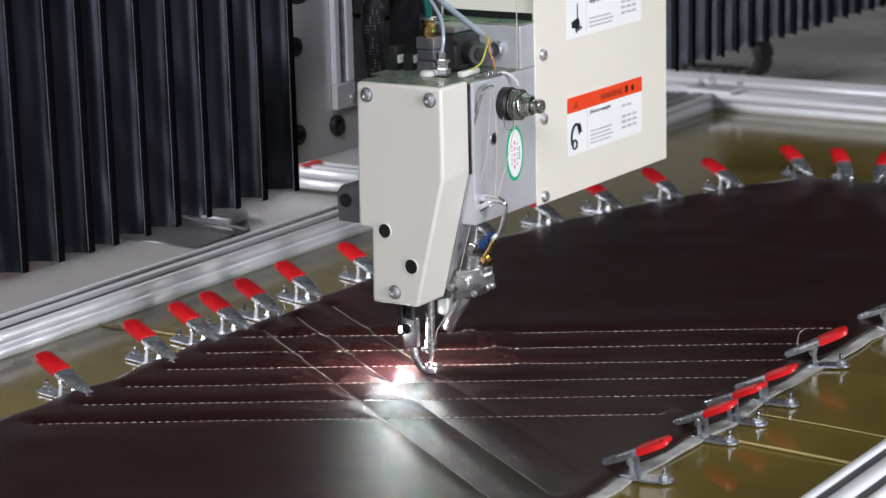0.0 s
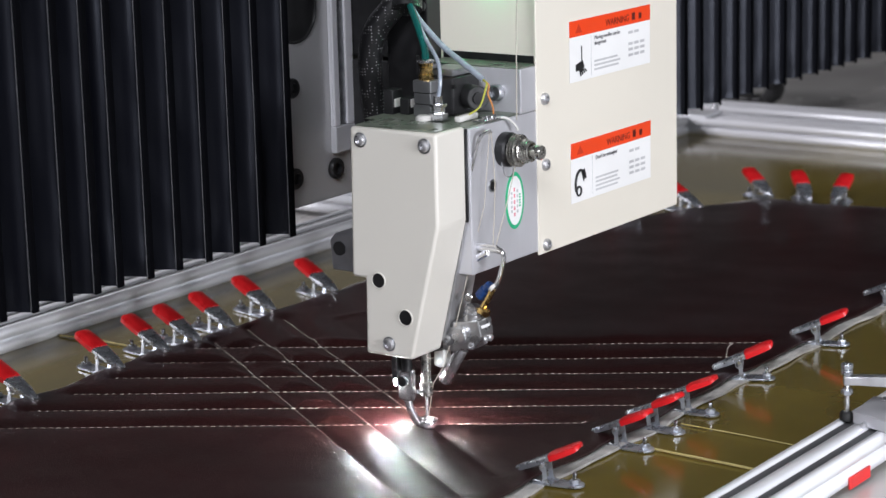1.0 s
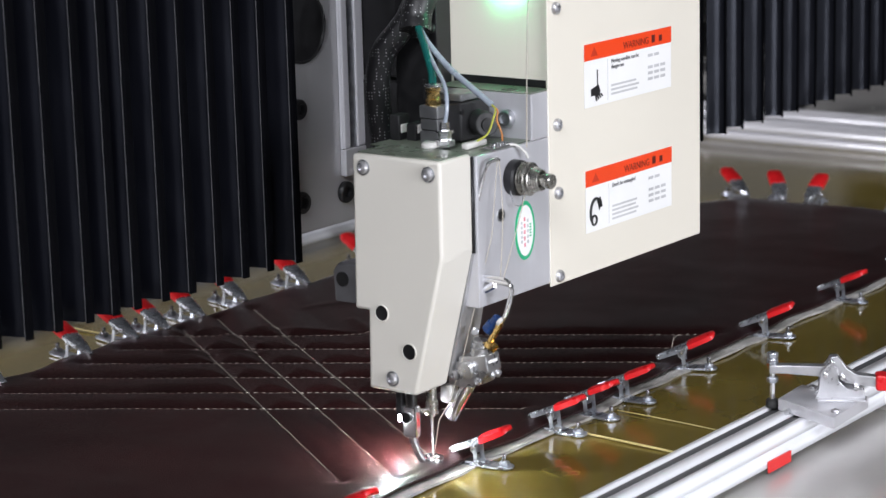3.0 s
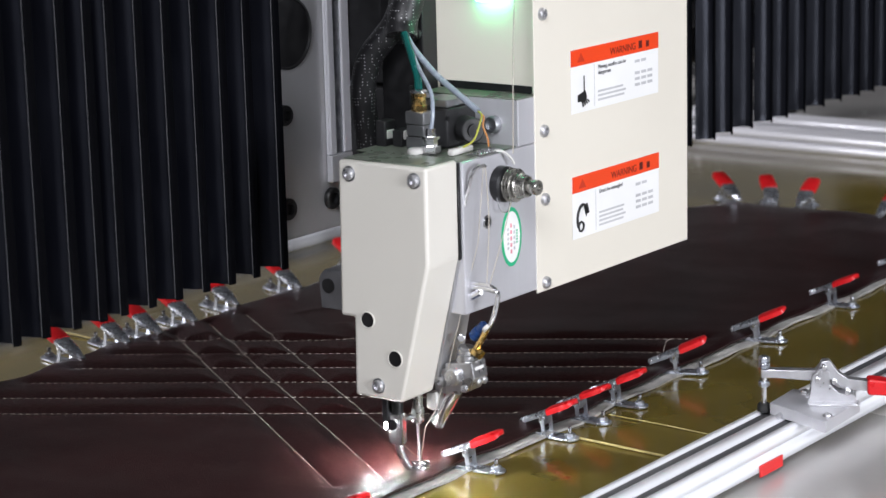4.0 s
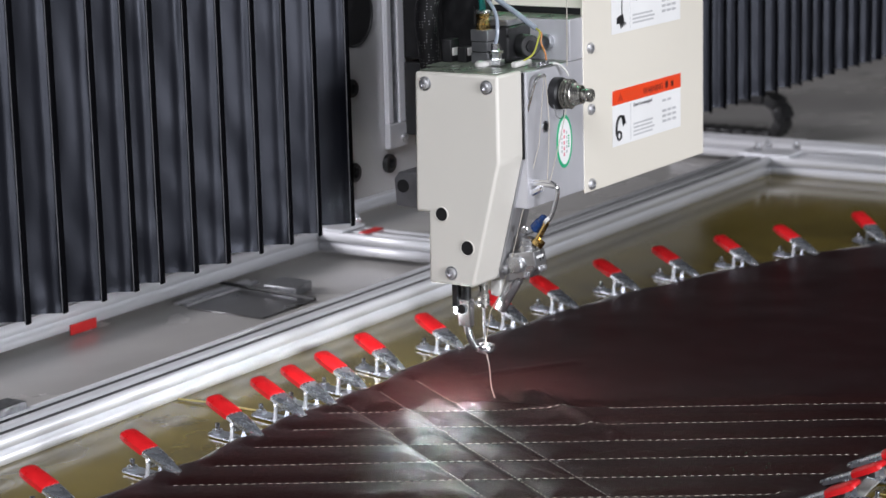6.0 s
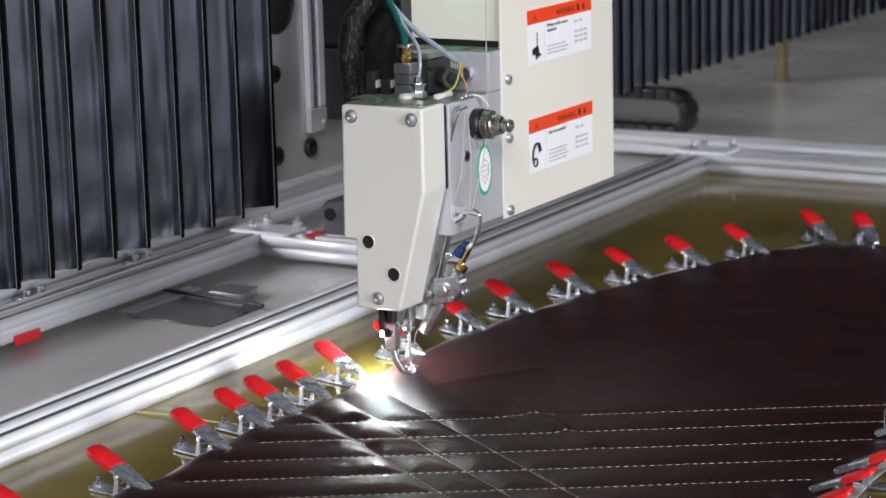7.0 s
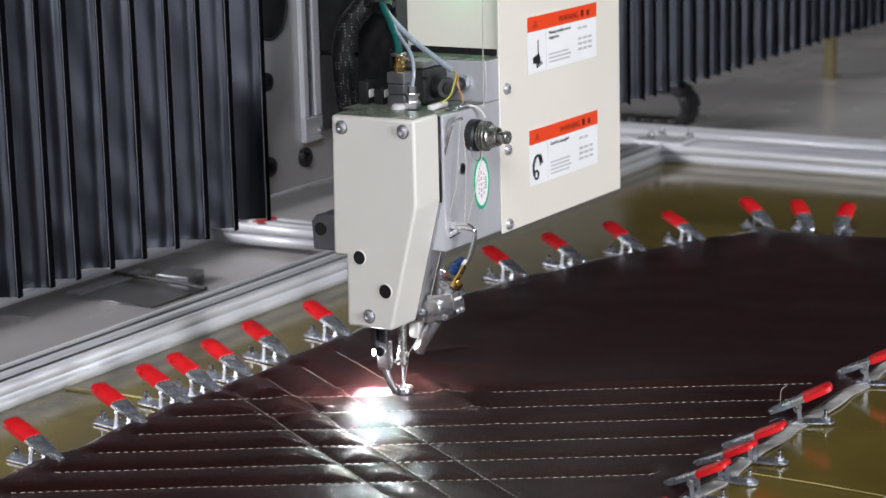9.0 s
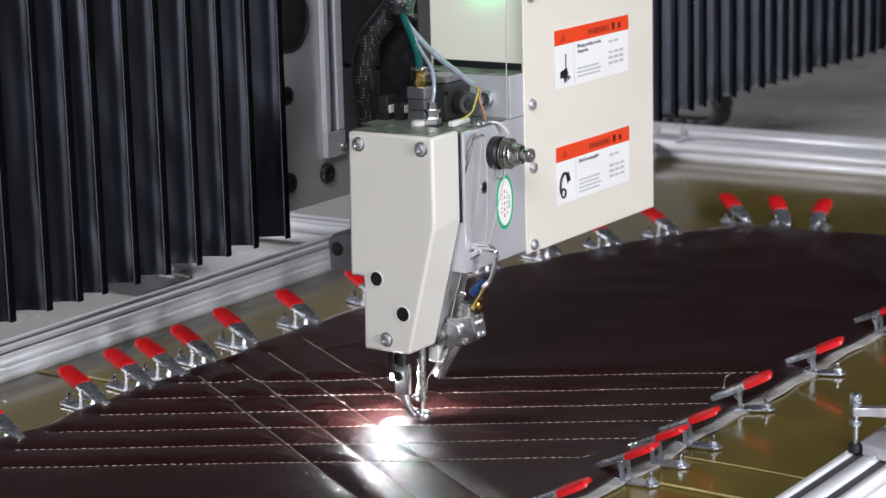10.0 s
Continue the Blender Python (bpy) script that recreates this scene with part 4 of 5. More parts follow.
part("valve_cap", box(-0.0960, -0.0720, -0.2000, -0.1800, 0.2424, 0.2475, 0.0012), VALVE, valve)
# Small black disc in place of the port's dark inside.
part("valve_port", cyl((-0.0985, -0.2026, 0.2360), (-0.0985, -0.2010, 0.2360), 0.0016, None, 12), BLACK, valve)
fit = part("brass_fitting", lathe([(0.0052, 0), (0.0052, 0.004), (0.0044, 0.0045), (0.0044, 0.009), (0.0050, 0.0095), (0.0050, 0.0115), (0.0030, 0.012)], (-0.1070, -0.1850, 0.2411), (0, 0, 1), 6), BRASS, head, "brass hose fitting")
part("collar", lathe([(0.0055, 0), (0.0060, 0.0005), (0.0060, 0.0018), (0.0040, 0.0024)], (-0.1070, -0.1850, 0.2531), (0, 0, 1), 18), CHROME, fit)
fit2 = part("chrome_fitting", lathe([(0.0066, 0), (0.0066, 0.0045), (0.0046, 0.005), (0.0046, 0.0085), (0.0060, 0.0088), (0.0060, 0.0108), (0.0034, 0.011), (0.0030, 0.016)], (-0.1200, -0.2035, 0.2169), (0, 0, 1), 6), CHROME, head, "chrome hose fitting")
part("solenoid", cyl((-0.078, -0.196, 0.2275), (-0.088, -0.2150, 0.2275), 0.0085, None, 22, bevel=0.001), BLACK_P, head, "black round solenoid")
part("solenoid_face", cyl((-0.0880, -0.2150, 0.2275), (-0.0886, -0.2163, 0.2275), 0.0045, None, 18), BLACK, head)
part("white_plug", box(-0.118, -0.095, -0.2200, -0.2150, 0.2152, 0.2195, 0.0012, m=None), NYLON, head, "white nylon cable plug")
part("rubber_cap", lathe([(0.0055, 0), (0.0055, 0.002), (0.004, 0.0034), (0.001, 0.0036)], (-0.1270, -0.1960, 0.2168), (0, 0, 1), 16), NYLON, head, "small pale plug")
for x, y in ((-0.104, -0.1540), (-0.100, -0.1650), (-0.075, -0.1660)):
    p_ = part("sensor_block", box(x - 0.006, x + 0.006, y - 0.004, y + 0.004, 0.2152, 0.2300 + 0.004 * math.sin(x * 900), 0.0008), BLACK_P, head)
    part("sensor_cap", box(x - 0.004, x + 0.004, y - 0.0045, y + 0.0015, 0.2200, 0.2260, 0.0006), NYLON, p_)
part("pin", cyl((-0.104, -0.176, 0.244), (-0.104, -0.176, 0.257), 0.0012, None, 8), BLACK, head)
part("teal_hose", tube([(-0.1070, -0.1850, 0.2550), (-0.104, -0.1820, 0.2630), (-0.094, -0.1700, 0.2755), (-0.080, -0.1540, 0.2880), (-0.070, -0.1430, 0.3000)], 0.0026, 10), TEAL, head, "teal air hose")
part("clear_hose", tube([(-0.1195, -0.2030, 0.2300), (-0.1190, -0.2050, 0.2430), (-0.1130, -0.1990, 0.2560), (-0.100, -0.1800, 0.2690), (-0.085, -0.1600, 0.2840)], 0.0014, 10), TUBE, head, "clear air hose")
part("cable_sheath", tube([(-0.074, -0.1500, 0.2870), (-0.080, -0.1620, 0.2775), (-0.085, -0.1830, 0.2625), (-0.090, -0.2049, 0.2513), (-0.092, -0.2221, 0.2415)], 0.0021, 10), TUBE, head, "grey cable sheath")
part("earth_wire", tube([(-0.092, -0.2221, 0.2415), (-0.0945, -0.2265, 0.2395), (-0.096, -0.226, 0.234), (-0.100, -0.224, 0.224), (-0.106, -0.219, 0.219)], 0.0007, 6), WIRE_Y, head, "yellow-green wire")
part("signal_wire", tube([(-0.092, -0.2221, 0.2415), (-0.092, -0.2265, 0.2380), (-0.093, -0.2265, 0.232), (-0.093, -0.230, 0.224), (-0.095, -0.232, 0.219)], 0.0006, 6), WIRE_O, head, "orange wire")
part("braided_loom", tube([(-0.072, -0.1160, 0.190), (-0.075, -0.1166, 0.2095), (-0.080, -0.1169, 0.2439), (-0.080, -0.1227, 0.2678), (-0.075, -0.1332, 0.2833), (-0.070, -0.1395, 0.2947), (-0.065, -0.1420, 0.315), (-0.062, -0.1420, 0.385)], 0.0088, 16), BRAID, head, "black braided cable loom")
part("braided_loom", tube([(-0.076, -0.1480, 0.2840), (-0.070, -0.1450, 0.2960), (-0.064, -0.1480, 0.320), (-0.060, -0.1490, 0.385)], 0.0110, 16), BRAID, head, "black braided cable loom")
part("back_plate", box(-0.0600, -0.0430, -0.1540, -0.1180, 0.2150, 0.385, 0.001), BLACK, head)
screw((-0.0602, -0.1500, 0.285), (-1, 0, 0), 0.0036, head, mat=BLACK)

# pivot block beside the cover
pb = part("pivot_block", prism([(-0.1370, 0.1120), (-0.1355, 0.1330), (-0.1400, 0.1385), (-0.1590, 0.1390), (-0.1590, 0.1120)], "x", -0.158, -0.132, 0.0012), IRON, head, "grey metal pivot block")
# Flat black disc paints the shade in the pivot's hole.
part("pivot_hole", cyl((-0.1590, -0.1440, 0.1280), (-0.157, -0.1440, 0.1280), 0.0050, None, 18), BLACK, pb)
part("pivot_rod", cyl((-0.150, -0.150, 0.128), (-0.150, -0.165, 0.128), 0.0045, None, 16), BLACK, pb)

# thread guides, lamp and thread trimmer on the side
part("wire_loop", tube([(-0.122, -0.2340, 0.1309), (-0.122, -0.2506, 0.1302), (-0.122, -0.2559, 0.1271), (-0.122, -0.2510, 0.1094), (-0.122, -0.2440, 0.1001)], 0.0017, 10), CHROME, head, "bent chrome thread loop")
part("wire_loop", tube([(-0.122, -0.2340, 0.1332), (-0.122, -0.2484, 0.1333), (-0.122, -0.2542, 0.1312)], 0.0014, 10), CHROME, head, "bent chrome thread loop")
part("guide_clip", tube([(-0.122, -0.2240, 0.1189), (-0.122, -0.2314, 0.1221), (-0.122, -0.2424, 0.1281)], 0.0024, 8), CHROME, head)
part("clip_ring", tube([(-0.122 + 0.002 * math.cos(q), -0.2245 + 0.0035 * math.cos(q), 0.1188 + 0.0010 * math.sin(q)) for q in [radians(d) for d in range(0, 361, 30)]], 0.0008, 6), CHROME, head)
part("blue_coupling", lathe([(0.0024, 0), (0.0036, 0.001), (0.0036, 0.006), (0.0044, 0.0065), (0.0044, 0.0130), (0.0034, 0.0140), (0.0018, 0.0142)], (-0.120, -0.2440, 0.1060), (0, 0.70, -0.72), 18), BLUE, head, "blue push-in air coupling")
part("coupling_screw", cyl((-0.1275, -0.2300, 0.0970), (-0.1300, -0.2315, 0.0970), 0.0028, None, 12, bevel=0.0005), CHROME, head)
part("brass_elbow", tube([(-0.1225, -0.2470, 0.1040), (-0.1225, -0.2440, 0.0985), (-0.1225, -0.2400, 0.0920), (-0.1225, -0.2372, 0.0880)], 0.0022, 10), BRASS, head, "brass elbow fitting")
part("elbow_nut", cyl((-0.1225, -0.2360, 0.0885), (-0.1225, -0.2425, 0.0850), 0.0036, None, 6, bevel=0.0004), BRASS, head, "brass hexagon nut")
part("hose_collar", cyl((-0.1225, -0.2462, 0.1050), (-0.1225, -0.2480, 0.1035), 0.0034, None, 14), NYLON, head)
cyl_block = part("air_cylinder", prism([(-0.2168, 0.0780), (-0.2385, 0.0813), (-0.2408, 0.0700), (-0.2345, 0.0606), (-0.2168, 0.0568)], "x", -0.1290, -0.1130, 0.0010), CYLINDER, head, "small aluminium air cylinder")
part("cylinder_neck", lathe([(0.0066, 0), (0.0066, 0.0050), (0.0054, 0.0056), (0.0060, 0.0062), (0.0060, 0.0085), (0.0050, 0.0090), (0.0050, 0.0105)], (-0.122, -0.2290, 0.0795), (0, -0.12, 0.99), 22), CYLINDER, head)
part("cylinder_boss", lathe([(0.0062, 0), (0.0062, 0.0030), (0.0050, 0.0042), (0.0001, 0.0044)], (-0.1290, -0.2245, 0.0700), (-1, 0, 0), 22), CYLINDER, cyl_block)
part("type_plate", box(-0.1265, -0.1165, -0.2405, -0.2402, 0.0735, 0.0775, m=Matrix.Translation((0, 0.0008, 0))), LABEL, cyl_block)
for p_, d_ in (((-0.1220, -0.2395, 0.0668), (0, -1, -0.3)), ((-0.1290, -0.2325, 0.0628), (-1, 0, 0)), ((-0.1240, -0.2180, 0.0566), (0, 0, -1)), ((-0.1160, -0.2395, 0.0668), (0, -1, -0.3))):
    screw(p_, d_, 0.0026, cyl_block)
part("clamp_plate", prism([(-0.2070, 0.0715), (-0.2195, 0.0750), (-0.2195, 0.0560), (-0.2080, 0.0575)], "x", -0.1285, -0.1240, 0.0008), CAST_D, head)
screw((-0.1286, -0.2135, 0.0648), (-1, 0, 0), 0.0040, head, mat=CAST_D)
lamp_tube = part("lamp_tube", cyl((-0.122, -0.2205, 0.0585), (-0.122, -0.2046, 0.0323), 0.0046, None, 24, bevel=0.0005), CHROME, head, "slim chrome air nozzle")
# Black end disc stands for the dark inside of the nozzle.
part("nozzle_bore", cyl((-0.122, -0.2047, 0.0325), (-0.122, -0.20445, 0.0320), 0.0030, None, 18), BLACK, lamp_tube)
part("nozzle_pin", cyl((-0.122, -0.2075, 0.0460), (-0.122, -0.2009, 0.0333), 0.0015, None, 10), CHROME, head)
part("nylon_block", prism([(-0.1993, 0.0545), (-0.2082, 0.0564), (-0.2080, 0.0460), (-0.2045, 0.0428), (-0.1990, 0.0440)], "x", -0.1270, -0.1180, 0.0010), NYLON, head, "white nylon block")

# presser foot, needle bar and needle
foot = part("presser_foot", box(-0.1490, -0.1430, -0.1950, -0.1838, 0.0225, 0.0445, 0.0012), CHROME, head, "polished presser foot with a ring sole")
part("foot_bar", cyl((-0.1460, -0.1895, 0.0440), (-0.1460, -0.1895, 0.0640), 0.0040, None, 16), BLACK, foot)
part("foot_screw", cyl((-0.1508, -0.1880, 0.0365), (-0.1497, -0.1880, 0.0365), 0.0036, None, 18), BLACK, foot)
part("foot_shank", tube([(-0.1460, -0.1895, 0.0300), (-0.1460, -0.1900, 0.0225), (-0.1450, -0.1915, 0.0150), (-0.1425, -0.1935, 0.0085), (XN - 0.0052, YN + 0.0030, 0.0046)], 0.0030, 12), CHROME, foot)
ring = lathe([(0.0040, 0.0), (0.0058, 0.0), (0.0074, 0.0016), (0.0078, 0.0048), (0.0072, 0.0060), (0.0046, 0.0060), (0.0040, 0.0052)], (XN, YN, 0.0012), (0, 0, 1), 32)
for f_ in [f for f in ring.faces if len(f.verts) > 4]:
    ring.faces.remove(f_)
lo_ = [v for v in ring.verts if abs(v.co.z - 0.0012) < 1e-6 and (v.co.xy - Vector((XN, YN))).length < 0.0045]
hi_ = [v for v in ring.verts if abs(v.co.z - 0.0064) < 1e-6 and (v.co.xy - Vector((XN, YN))).length < 0.0045]
lo_.sort(key=lambda v: math.atan2(v.co.y - YN, v.co.x - XN))
hi_.sort(key=lambda v: math.atan2(v.co.y - YN, v.co.x - XN))
for k in range(32):
    ring.faces.new((lo_[k], lo_[(k + 1) % 32], hi_[(k + 1) % 32], hi_[k]))
part("foot_ring", ring, CHROME, foot)
# Darker metal puts the shade on this chrome bar into its colour.
needle_bar = part("needle_bar", cyl((XN, YN, 0.0440), (XN, YN, 0.0900), 0.0034, None, 18), NICKEL, head, "polished needle bar")
part("needle_clamp", lathe([(0.0030, 0), (0.0044, 0.001), (0.0044, 0.010), (0.0036, 0.011)], (XN, YN, 0.0360), (0, 0, 1), 18), NICKEL, needle_bar)
part("clamp_screw", cyl((XN - 0.004, YN, 0.041), (XN - 0.009, YN + 0.001, 0.041), 0.0016, None, 10), CHROME, needle_bar)
part("needle", tube([(XN, YN, 0.0360), (XN, YN, 0.0200), (XN, YN, 0.0050), (XN, YN, 0.0020)], 0.0010, 8, None, 2, (1.15, 0.35)), CHROME, needle_bar)

# needle thread
part("needle_thread", tube([(-0.0600, -0.238, 0.385), (-0.0720, -0.238, 0.300), (-0.0800, -0.241, 0.213)], 0.00042, 6), THREAD, head, "cream thread")
part("needle_thread", tube([(-0.0880, -0.2450, 0.1850), (-0.1020, -0.2470, 0.1620), (-0.1210, -0.2490, 0.1335)], 0.00034, 6, None, 2), THREAD, head, "cream thread")
part("needle_thread", tube([(-0.1120, -0.2410, 0.2095), (-0.1160, -0.2460, 0.1750), (-0.1215, -0.2470, 0.1335)], 0.00034, 6, None, 2), THREAD, head, "cream thread")
part("needle_thread", tube([(-0.1140, -0.2410, 0.2095), (-0.1190, -0.2390, 0.160), (-0.1225, -0.2290, 0.1200), (-0.1300, -0.2205, 0.0755), (-0.1290, -0.2080, 0.0440), (-0.1330, -0.2025, 0.0330), (XN - 0.0009, YN - 0.0010, 0.0060)], 0.00030, 6, None, 1), THREAD, head, "cream thread")
part("thread_end", tube([(XN, YN, 0.0060), (XN + 0.001, YN - 0.003, -0.010), (XN + 0.0005, YN - 0.0045, -0.024), (XN + 0.0015, YN - 0.007, -0.0345)], 0.0005, 6), THREAD, needle_bar, "cream thread running down to the leather")

# needle light behind the foot
lp = part("lamp_holder", box(-0.1506, -0.1440, -0.1845, -0.1798, 0.0374, 0.0560, 0.0006), BLACK_P, head, "small black lamp holder on the foot bar")
lens = part("lens", box(-0.1502, -0.1488, -0.1828, -0.1814, 0.0330, 0.0372, 0.0004), LED_GLOW, lp, "lit white needle light")
part("chip_holder", box(-0.1450, -0.1365, -0.1840, -0.1775, 0.0330, 0.0460, 0.0005), BLACK_P, lp)
part("led_chip", cyl((-0.1405, -0.1808, 0.0322), (-0.1405, -0.1808, 0.0328), 0.0024, None, 20), LED_W, lp)

# ================= the carriage =================
car = thing("carriage", (-0.05, -0.03, 0.14), "brushed steel carriage plate with an aluminium profile on the beam", "carriage")
part("plate", box(-0.098, 0.26, -0.036, 0.030, 0.128, 0.60, 0.0015), PLATE, car, "brushed steel carriage plate")
for x, z, r in ((-0.071, 0.2195, 0.0075), (-0.071, 0.1515, 0.0080), (-0.0205, 0.1510, 0.0080)):
    part("socket_screw", lathe([(r, 0), (r, 0.003), (r * 0.9, 0.004), (r * 0.55, 0.004), (r * 0.5, 0.0005), (0.0001, 0.0005)], (x, -0.0362, z), (0, -1, 0), 24), BLACK, car, "black socket-head screw")
# The plate is uncut; this black disc paints the bore's shade.
part("bore", cyl((-0.0635, -0.0366, 0.2775), (-0.0635, -0.034, 0.2775), 0.0250, None, 36), BLACK, car, "large black disc painting the dark inside of a bore")
part("bore_ring", lathe([(0.0262, 0), (0.0262, 0.0015), (0.0245, 0.002), (0.0240, -0.001), (0.0240, 0)], (-0.0635, -0.0364, 0.2775), (0, -1, 0), 36), BLACK_P, car)
ext = part("profile", box(-0.0235, 0.0018, -0.0385, -0.0363, 0.1834, 0.60, 0.0005), ALU_Z, car, "vertical ribbed aluminium profile")
for x0, x1 in ((-0.0235, -0.0170), (-0.0078, 0.0012)):
    part("rib", box(x0, x1, -0.0412, -0.0387, 0.1836, 0.60, 0.0009), ALU_Z, ext)
# Darker strip between the ribs puts the slot's shade into the colour.
part("slot", box(-0.0167, -0.0081, -0.0392, -0.0387, 0.1838, 0.60), DULL, ext)
part("profile_foot", box(-0.0240, 0.0018, -0.0418, -0.0363, 0.1632, 0.1832, 0.0008), CAST, car)
screw((-0.0040, -0.0420, 0.1705), (0, -1, 0), 0.0036, car)
part("head_slide", box(0.002, 0.150, -0.1420, -0.0365, 0.235, 0.60, 0.002), BLACK, car, "black slide block behind the head")
part("cable_holder", box(-0.0001, 0.03, -0.10, -0.04, 0.172, 0.232, 0.001), BLACK_P, car)

# energy chain: a rigid loop that lies across the table and follows the frame at half its travel
CHAIN_X, CHAIN_NOSE = 1.19, 0.170
chain = thing("energy_chain", (CHAIN_X, CHAIN_NOSE, TABLE_Z), "black plastic energy chain looped on the table behind the frame", "cable chain")
CH_R = 0.0235
LINK = 0.0185


def chain_link():
    """One link: two side plates, a lid and a floor, with a waist towards its neighbour. It reaches along x."""
    b = box(-LINK * 0.50, LINK * 0.36, -0.017, 0.017, -0.0068, 0.0068, 0.0014)
    box(LINK * 0.20, LINK * 0.62, -0.0145, 0.0145, -0.0052, 0.0052, 0.0010, bm=b)
    for sy in (-1, 1):
        cyl((-LINK * 0.30, sy * 0.0165, 0), (-LINK * 0.30, sy * 0.0182, 0), 0.0038, None, 10, b)
    return b


link_mesh = mesh_of("chain_link", chain_link(), BLACK_P)


def chain_pose(s, low):
    """The link at s metres along the chain from its lower end, which lies low metres behind the bend."""
    arc = math.pi * CH_R
    zc = 0.0075
    if s < low:
        return pose(0, low - s, zc, 0, 0, -90)
    if s < low + arc:
        a = (s - low) / CH_R
        return pose(0, -CH_R * math.sin(a), zc + CH_R - CH_R * math.cos(a)) @ pose(0, 0, 0, 0, 0, -90) @ pose(0, 0, 0, 0, -math.degrees(a), 0)
    return pose(0, s - low - arc, zc + 2 * CH_R) @ pose(0, 0, 0, 0, 0, 90) @ pose(0, 0, 0, 180, 0, 0)


for k in range(46):
    ob = new("chain_link", link_mesh)
    ob.parent = chain
    ob.matrix_basis = Matrix.Translation((0, CH_R + 0.0068, 0)) @ chain_pose(k * LINK, 0.40)


# ================= bellows =================
def bellows(name, count, fixed, seed, label):
    """Pleats between a fixed end and the carriage; each pleat is two stiff panels."""
    ob = thing(name, (fixed, -0.04, 0.117), label, "bellows")
    rnd = random.Random(seed)
    w = [rnd.uniform(0.82, 1.22) for _ in range(count)]
    w[0] = 1.35
    tot = sum(w)
    share = [q / tot for q in w]
    return ob, share


def panel_mesh(width, seed, rise, shown, dents):
    """One stiff panel; the shown ones have a soft roll beside the ridge and dents in the cloth."""
    rnd = random.Random(seed)
    b = bmesh.new()
    z0, z1 = 0.1172 + rise + rnd.uniform(-0.0012, 0.0012), 0.62
    xs = [0.0, 0.0012, 0.0026, 0.0040, 0.0054, 0.0068, 0.0084, 0.0104] + [0.0104 + (width - 0.0104) * k / 8 for k in range(1, 9)]
    if not shown:
        xs = [width * k / 4 for k in range(5)]
    zs = [z0 + 0.0025 * k for k in range(4)] + [z0 + 0.0075 + (z1 - z0 - 0.0075) * (k / 34) ** 1.25 for k in range(1, 35)]
    if not shown:
        zs = zs[:1] + zs[4::4] + [z1]
    roll_x, roll_h = rnd.uniform(0.0050, 0.0062), rnd.uniform(0.0005, 0.0008)
    sides = []
    for side in (0, 1):
        grid = []
        for z in zs:
            row = []
            for x in xs:
                u = x / width
                mid = math.sin(min(1.0, max(0.0, u)) * math.pi)
                dent = 0.0
                if shown:
                    low = math.exp(-(z - z0) / 0.035)
                    dent = 0.0012 * noise.noise(Vector((x * 42 + seed * 3.1, z * 34, seed * 1.7)))
                    dent += 0.0003 * noise.noise(Vector((x * 90 + seed, z * 75, seed * 0.9)))
                    dent += 0.0014 * low * noise.noise(Vector((x * 70 + z * 60, z * 40 - x * 30, seed * 2.3)))
                    dent *= dents * mid ** 0.5
                    dent += roll_h * math.exp(-((x - roll_x) / 0.0030) ** 2)
                    dent += 0.0003 * math.exp(-(z - z0) / 0.0030) * mid
                row.append(b.verts.new((x, (-0.0011 if side else 0) + dent, z - 0.0010 * (1 - u) ** 2 * (z == zs[0]))))
            grid.append(row)
        sides.append(grid)
    n, m = len(xs) - 1, len(zs) - 1
    for side in (0, 1):
        for j in range(m):
            for i in range(n):
                q = (sides[side][j][i], sides[side][j][i + 1], sides[side][j + 1][i + 1], sides[side][j + 1][i])
                b.faces.new(q if side == 0 else q[::-1])
    for i in range(n):
        for j in (0, m):
            b.faces.new((sides[0][j][i], sides[1][j][i], sides[1][j][i + 1], sides[0][j][i + 1]))
    for j in range(m):
        for i in (0, n):
            b.faces.new((sides[0][j][i], sides[0][j + 1][i], sides[1][j + 1][i], sides[1][j][i]))
    return b


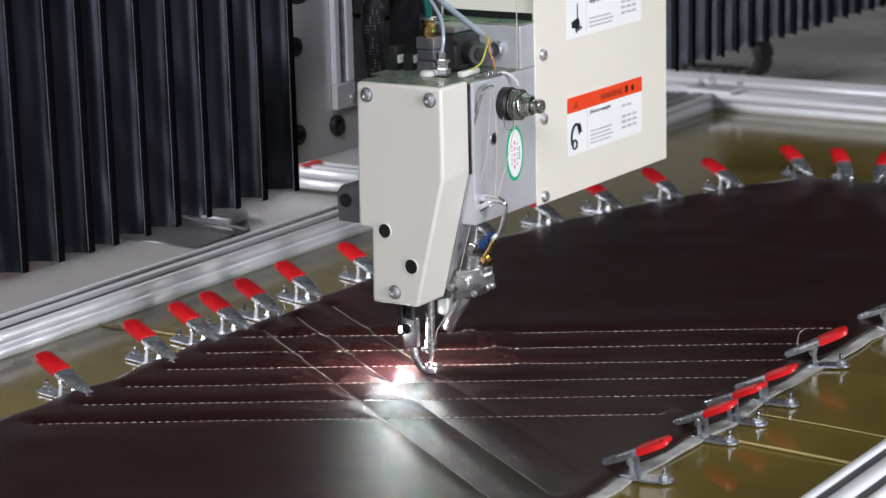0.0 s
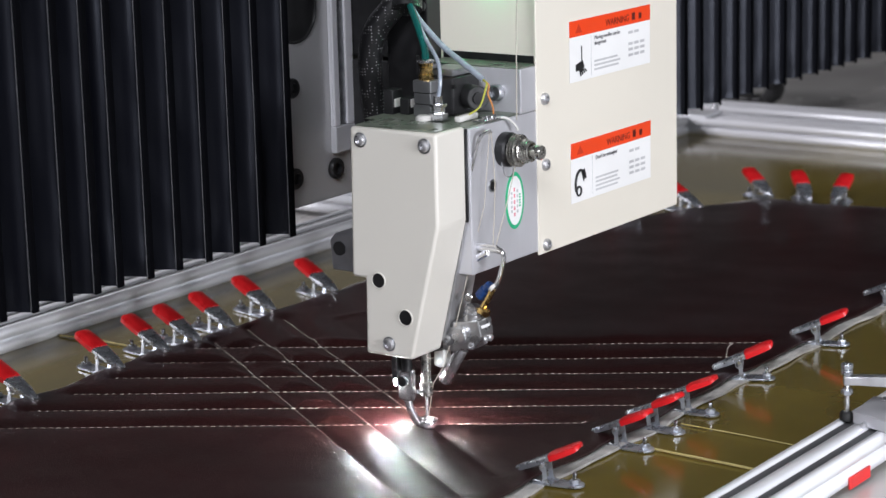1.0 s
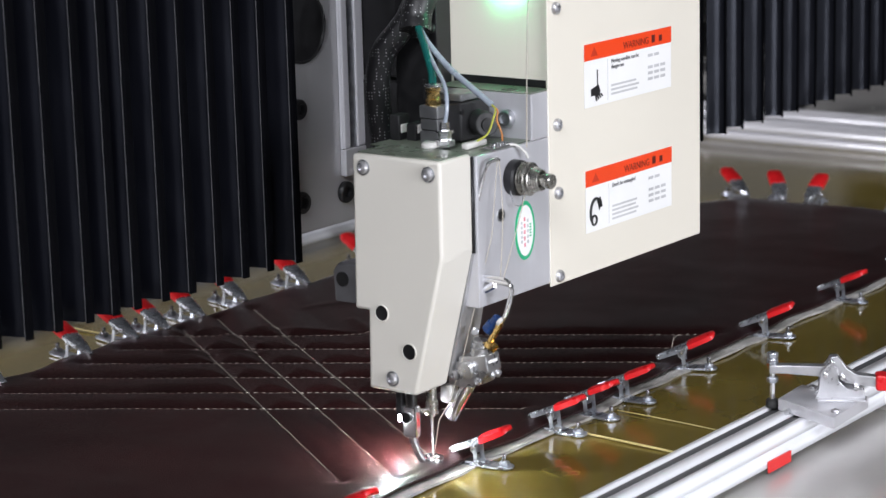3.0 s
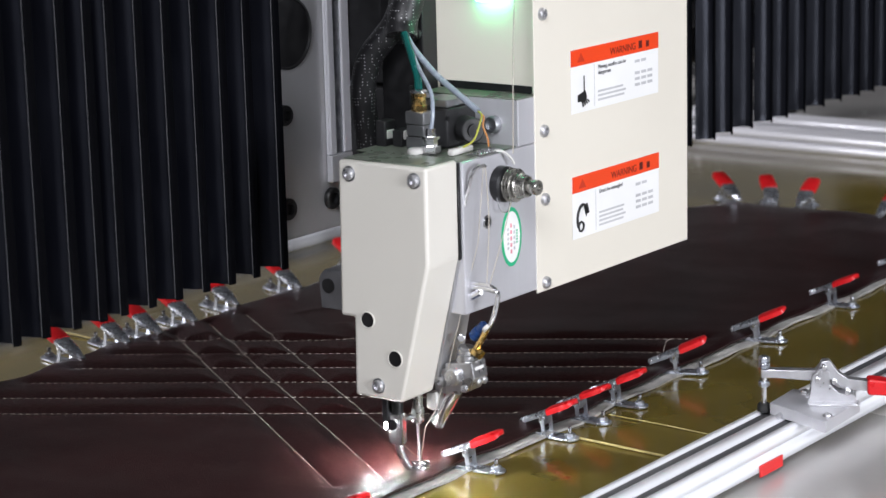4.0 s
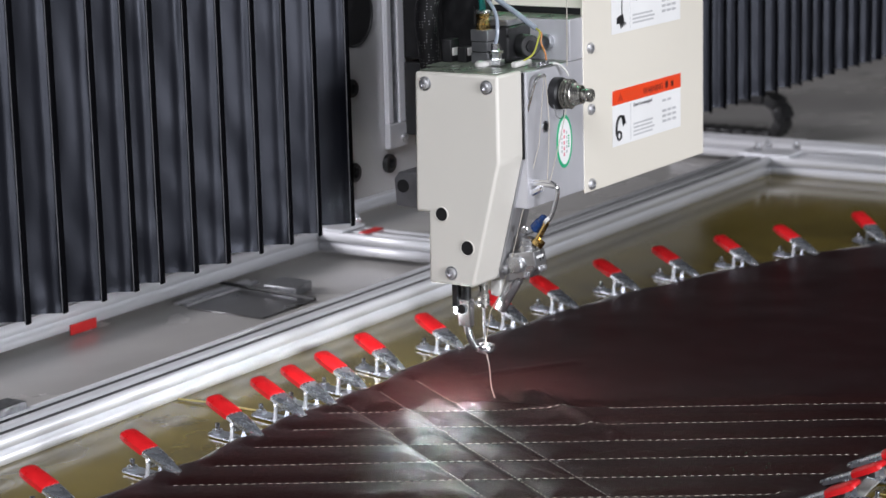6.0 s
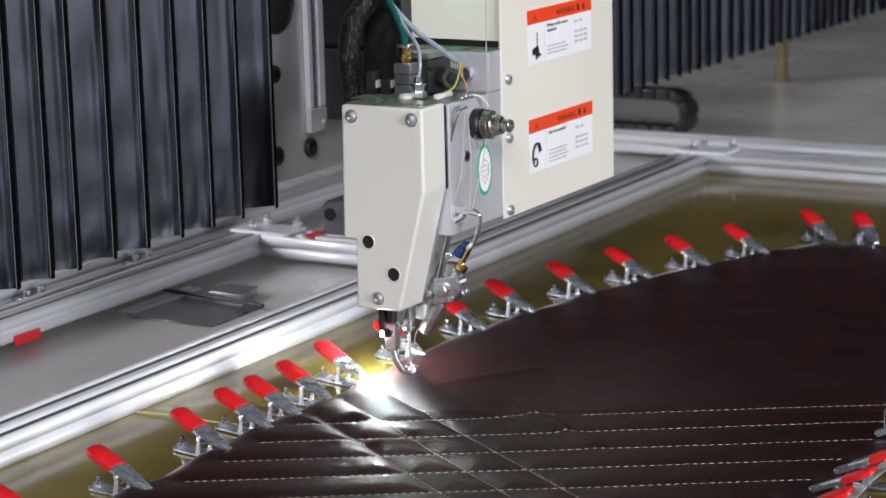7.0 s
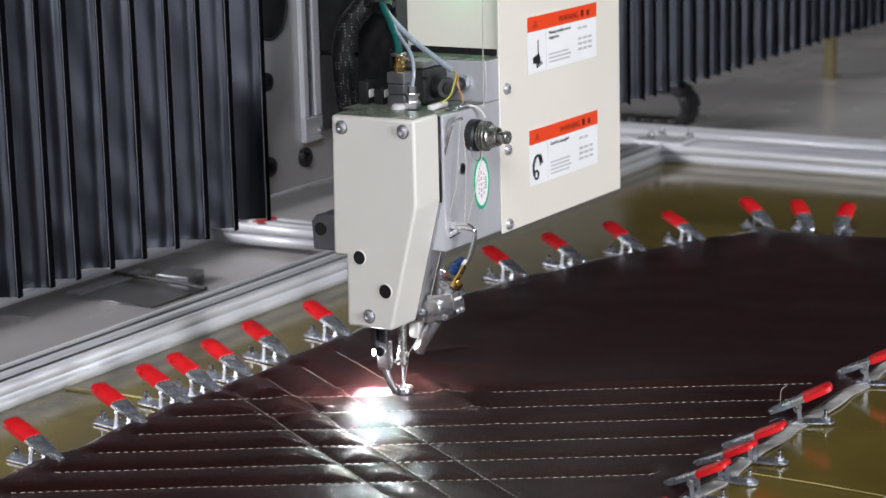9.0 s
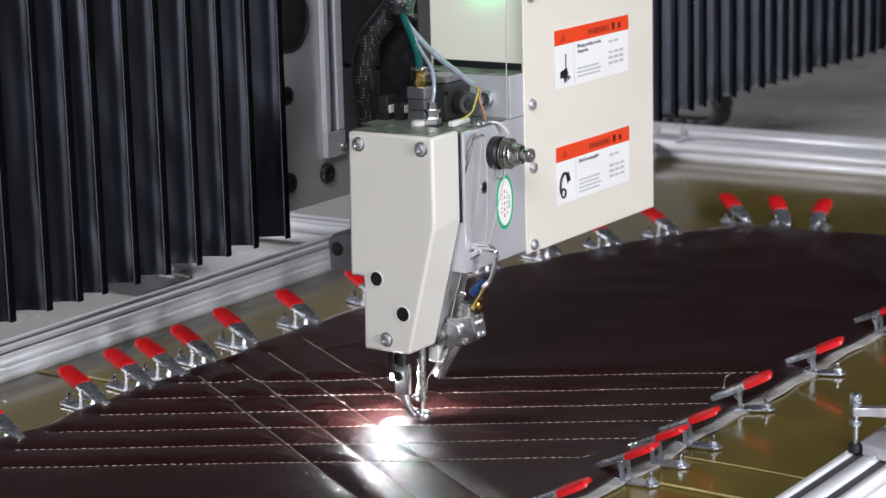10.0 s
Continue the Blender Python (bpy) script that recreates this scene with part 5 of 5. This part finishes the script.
YOUT = -0.055
LEFT_END, RIGHT_END = -0.806, 1.78
left_bel, left_share = bellows("bellows_left", 23, LEFT_END, 5, "black pleated bellows beside the sewing head")
right_bel, right_share = bellows("bellows_right", 46, RIGHT_END, 9, "black pleated bellows on the far half of the beam")
left_bel.name = "bellows"
right_bel.name = "bellows"
PANELS = []
for ob, share, fixed, near, travel in ((left_bel, left_share, LEFT_END, -0.0977, 0.175), (right_bel, right_share, RIGHT_END, 0.235, -0.155)):
    widest = abs(near + travel - fixed)
    run = 0.0
    for k, q in enumerate(share):
        full = q * widest
        width = 0.5 * full * 1.15
        rise = 0.0 if fixed > 0 else 0.0050 * run
        for side in (-1, 1):
            p = part("pleat", panel_mesh(width, k * 2 + (side > 0) + (100 if fixed > 0 else 0), rise, side < 0, 0.4 if fixed > 0 else 1.0), BELLOWS, ob)
            p.matrix_parent_inverse = Matrix.Translation(ob.location).inverted()
            if side < 0:
                # Left beads carry the lit ridge in their colour; right beads stay dark.
                part("bead", cyl((0, 0.0008, 0.1165 + rise), (0, 0.0008, 0.62), 0.0006, None, 8), BELLOWS_HEM if fixed > 0 else LIT_EDGE, p)
                part("hem", prism([(0.0, 0.0004), (-0.0018, -0.0004), (-0.0042, -0.0032), (-0.0046, -0.0030), (-0.0020, 0.0006), (0.0, 0.0014)], "z", 0.1150 + rise, 0.62), BELLOWS_HEM, p)
            PANELS.append((p, fixed, near, run, q, width, side))
        run += q


def panel_pose(entry, hx):
    p, fixed, near, run, q, width, side = entry
    span = fixed - (near + hx)
    step = abs(span) * q
    out = near + hx + span * run + span * q * 0.10
    half = min(step / 2, width * 0.985)
    depth = math.sqrt(max(width * width - half * half, 1e-8))
    ang = math.atan2(depth, side * half)
    return pose(out, YOUT, 0, 0, 0, math.degrees(ang))


# ================= everything that moves =================
def motions():
    for ob in [frame_ob, leather, tog, tail] + STRINGS:
        base = ob.location.copy()
        walk(ob, [(t, Matrix.Translation(base + Vector((0, ty, 0)))) for t, ty, hx, hz in DRIVE])
    for ob, m in clamps:
        walk(ob, [(t, Matrix.Translation((0, ty, 0)) @ m) for t, ty, hx, hz in DRIVE])
    base = head.location.copy()
    walk(head, [(t, Matrix.Translation(base + Vector((hx, 0, hz)))) for t, ty, hx, hz in DRIVE])
    base = car.location.copy()
    walk(car, [(t, Matrix.Translation(base + Vector((hx, 0, 0)))) for t, ty, hx, hz in DRIVE])
    for e in PANELS:
        walk(e[0], [(t, panel_pose(e, hx)) for t, ty, hx, hz in DRIVE])
    base = chain.location.copy()
    walk(chain, [(t, Matrix.Translation(base + Vector((0, 0.56 * ty, 0)))) for t, ty, hx, hz in DRIVE])
    # the needle bar beats while it sews
    rows, k = [], 0
    for i in range(101):
        t = i / 10
        sewing = t <= 2.1 or t >= 7.5
        rows.append((t, pose(0, 0, (-0.020, -0.018, -0.012, -0.019)[i % 4] if sewing else 0.0)))
    walk(needle_bar, rows)
    for ob, t in FRESH:
        t = round(t, 1)
        rows = [(0.0, pose(0, 0, -0.0045))]
        if t > 0.1:
            rows.append((t - 0.1, pose(0, 0, -0.0045)))
        rows.append((t, pose(0, 0, 0)))
        if t < 9.95:
            rows.append((10.0, pose(0, 0, 0)))
        walk(ob, rows)


motions()
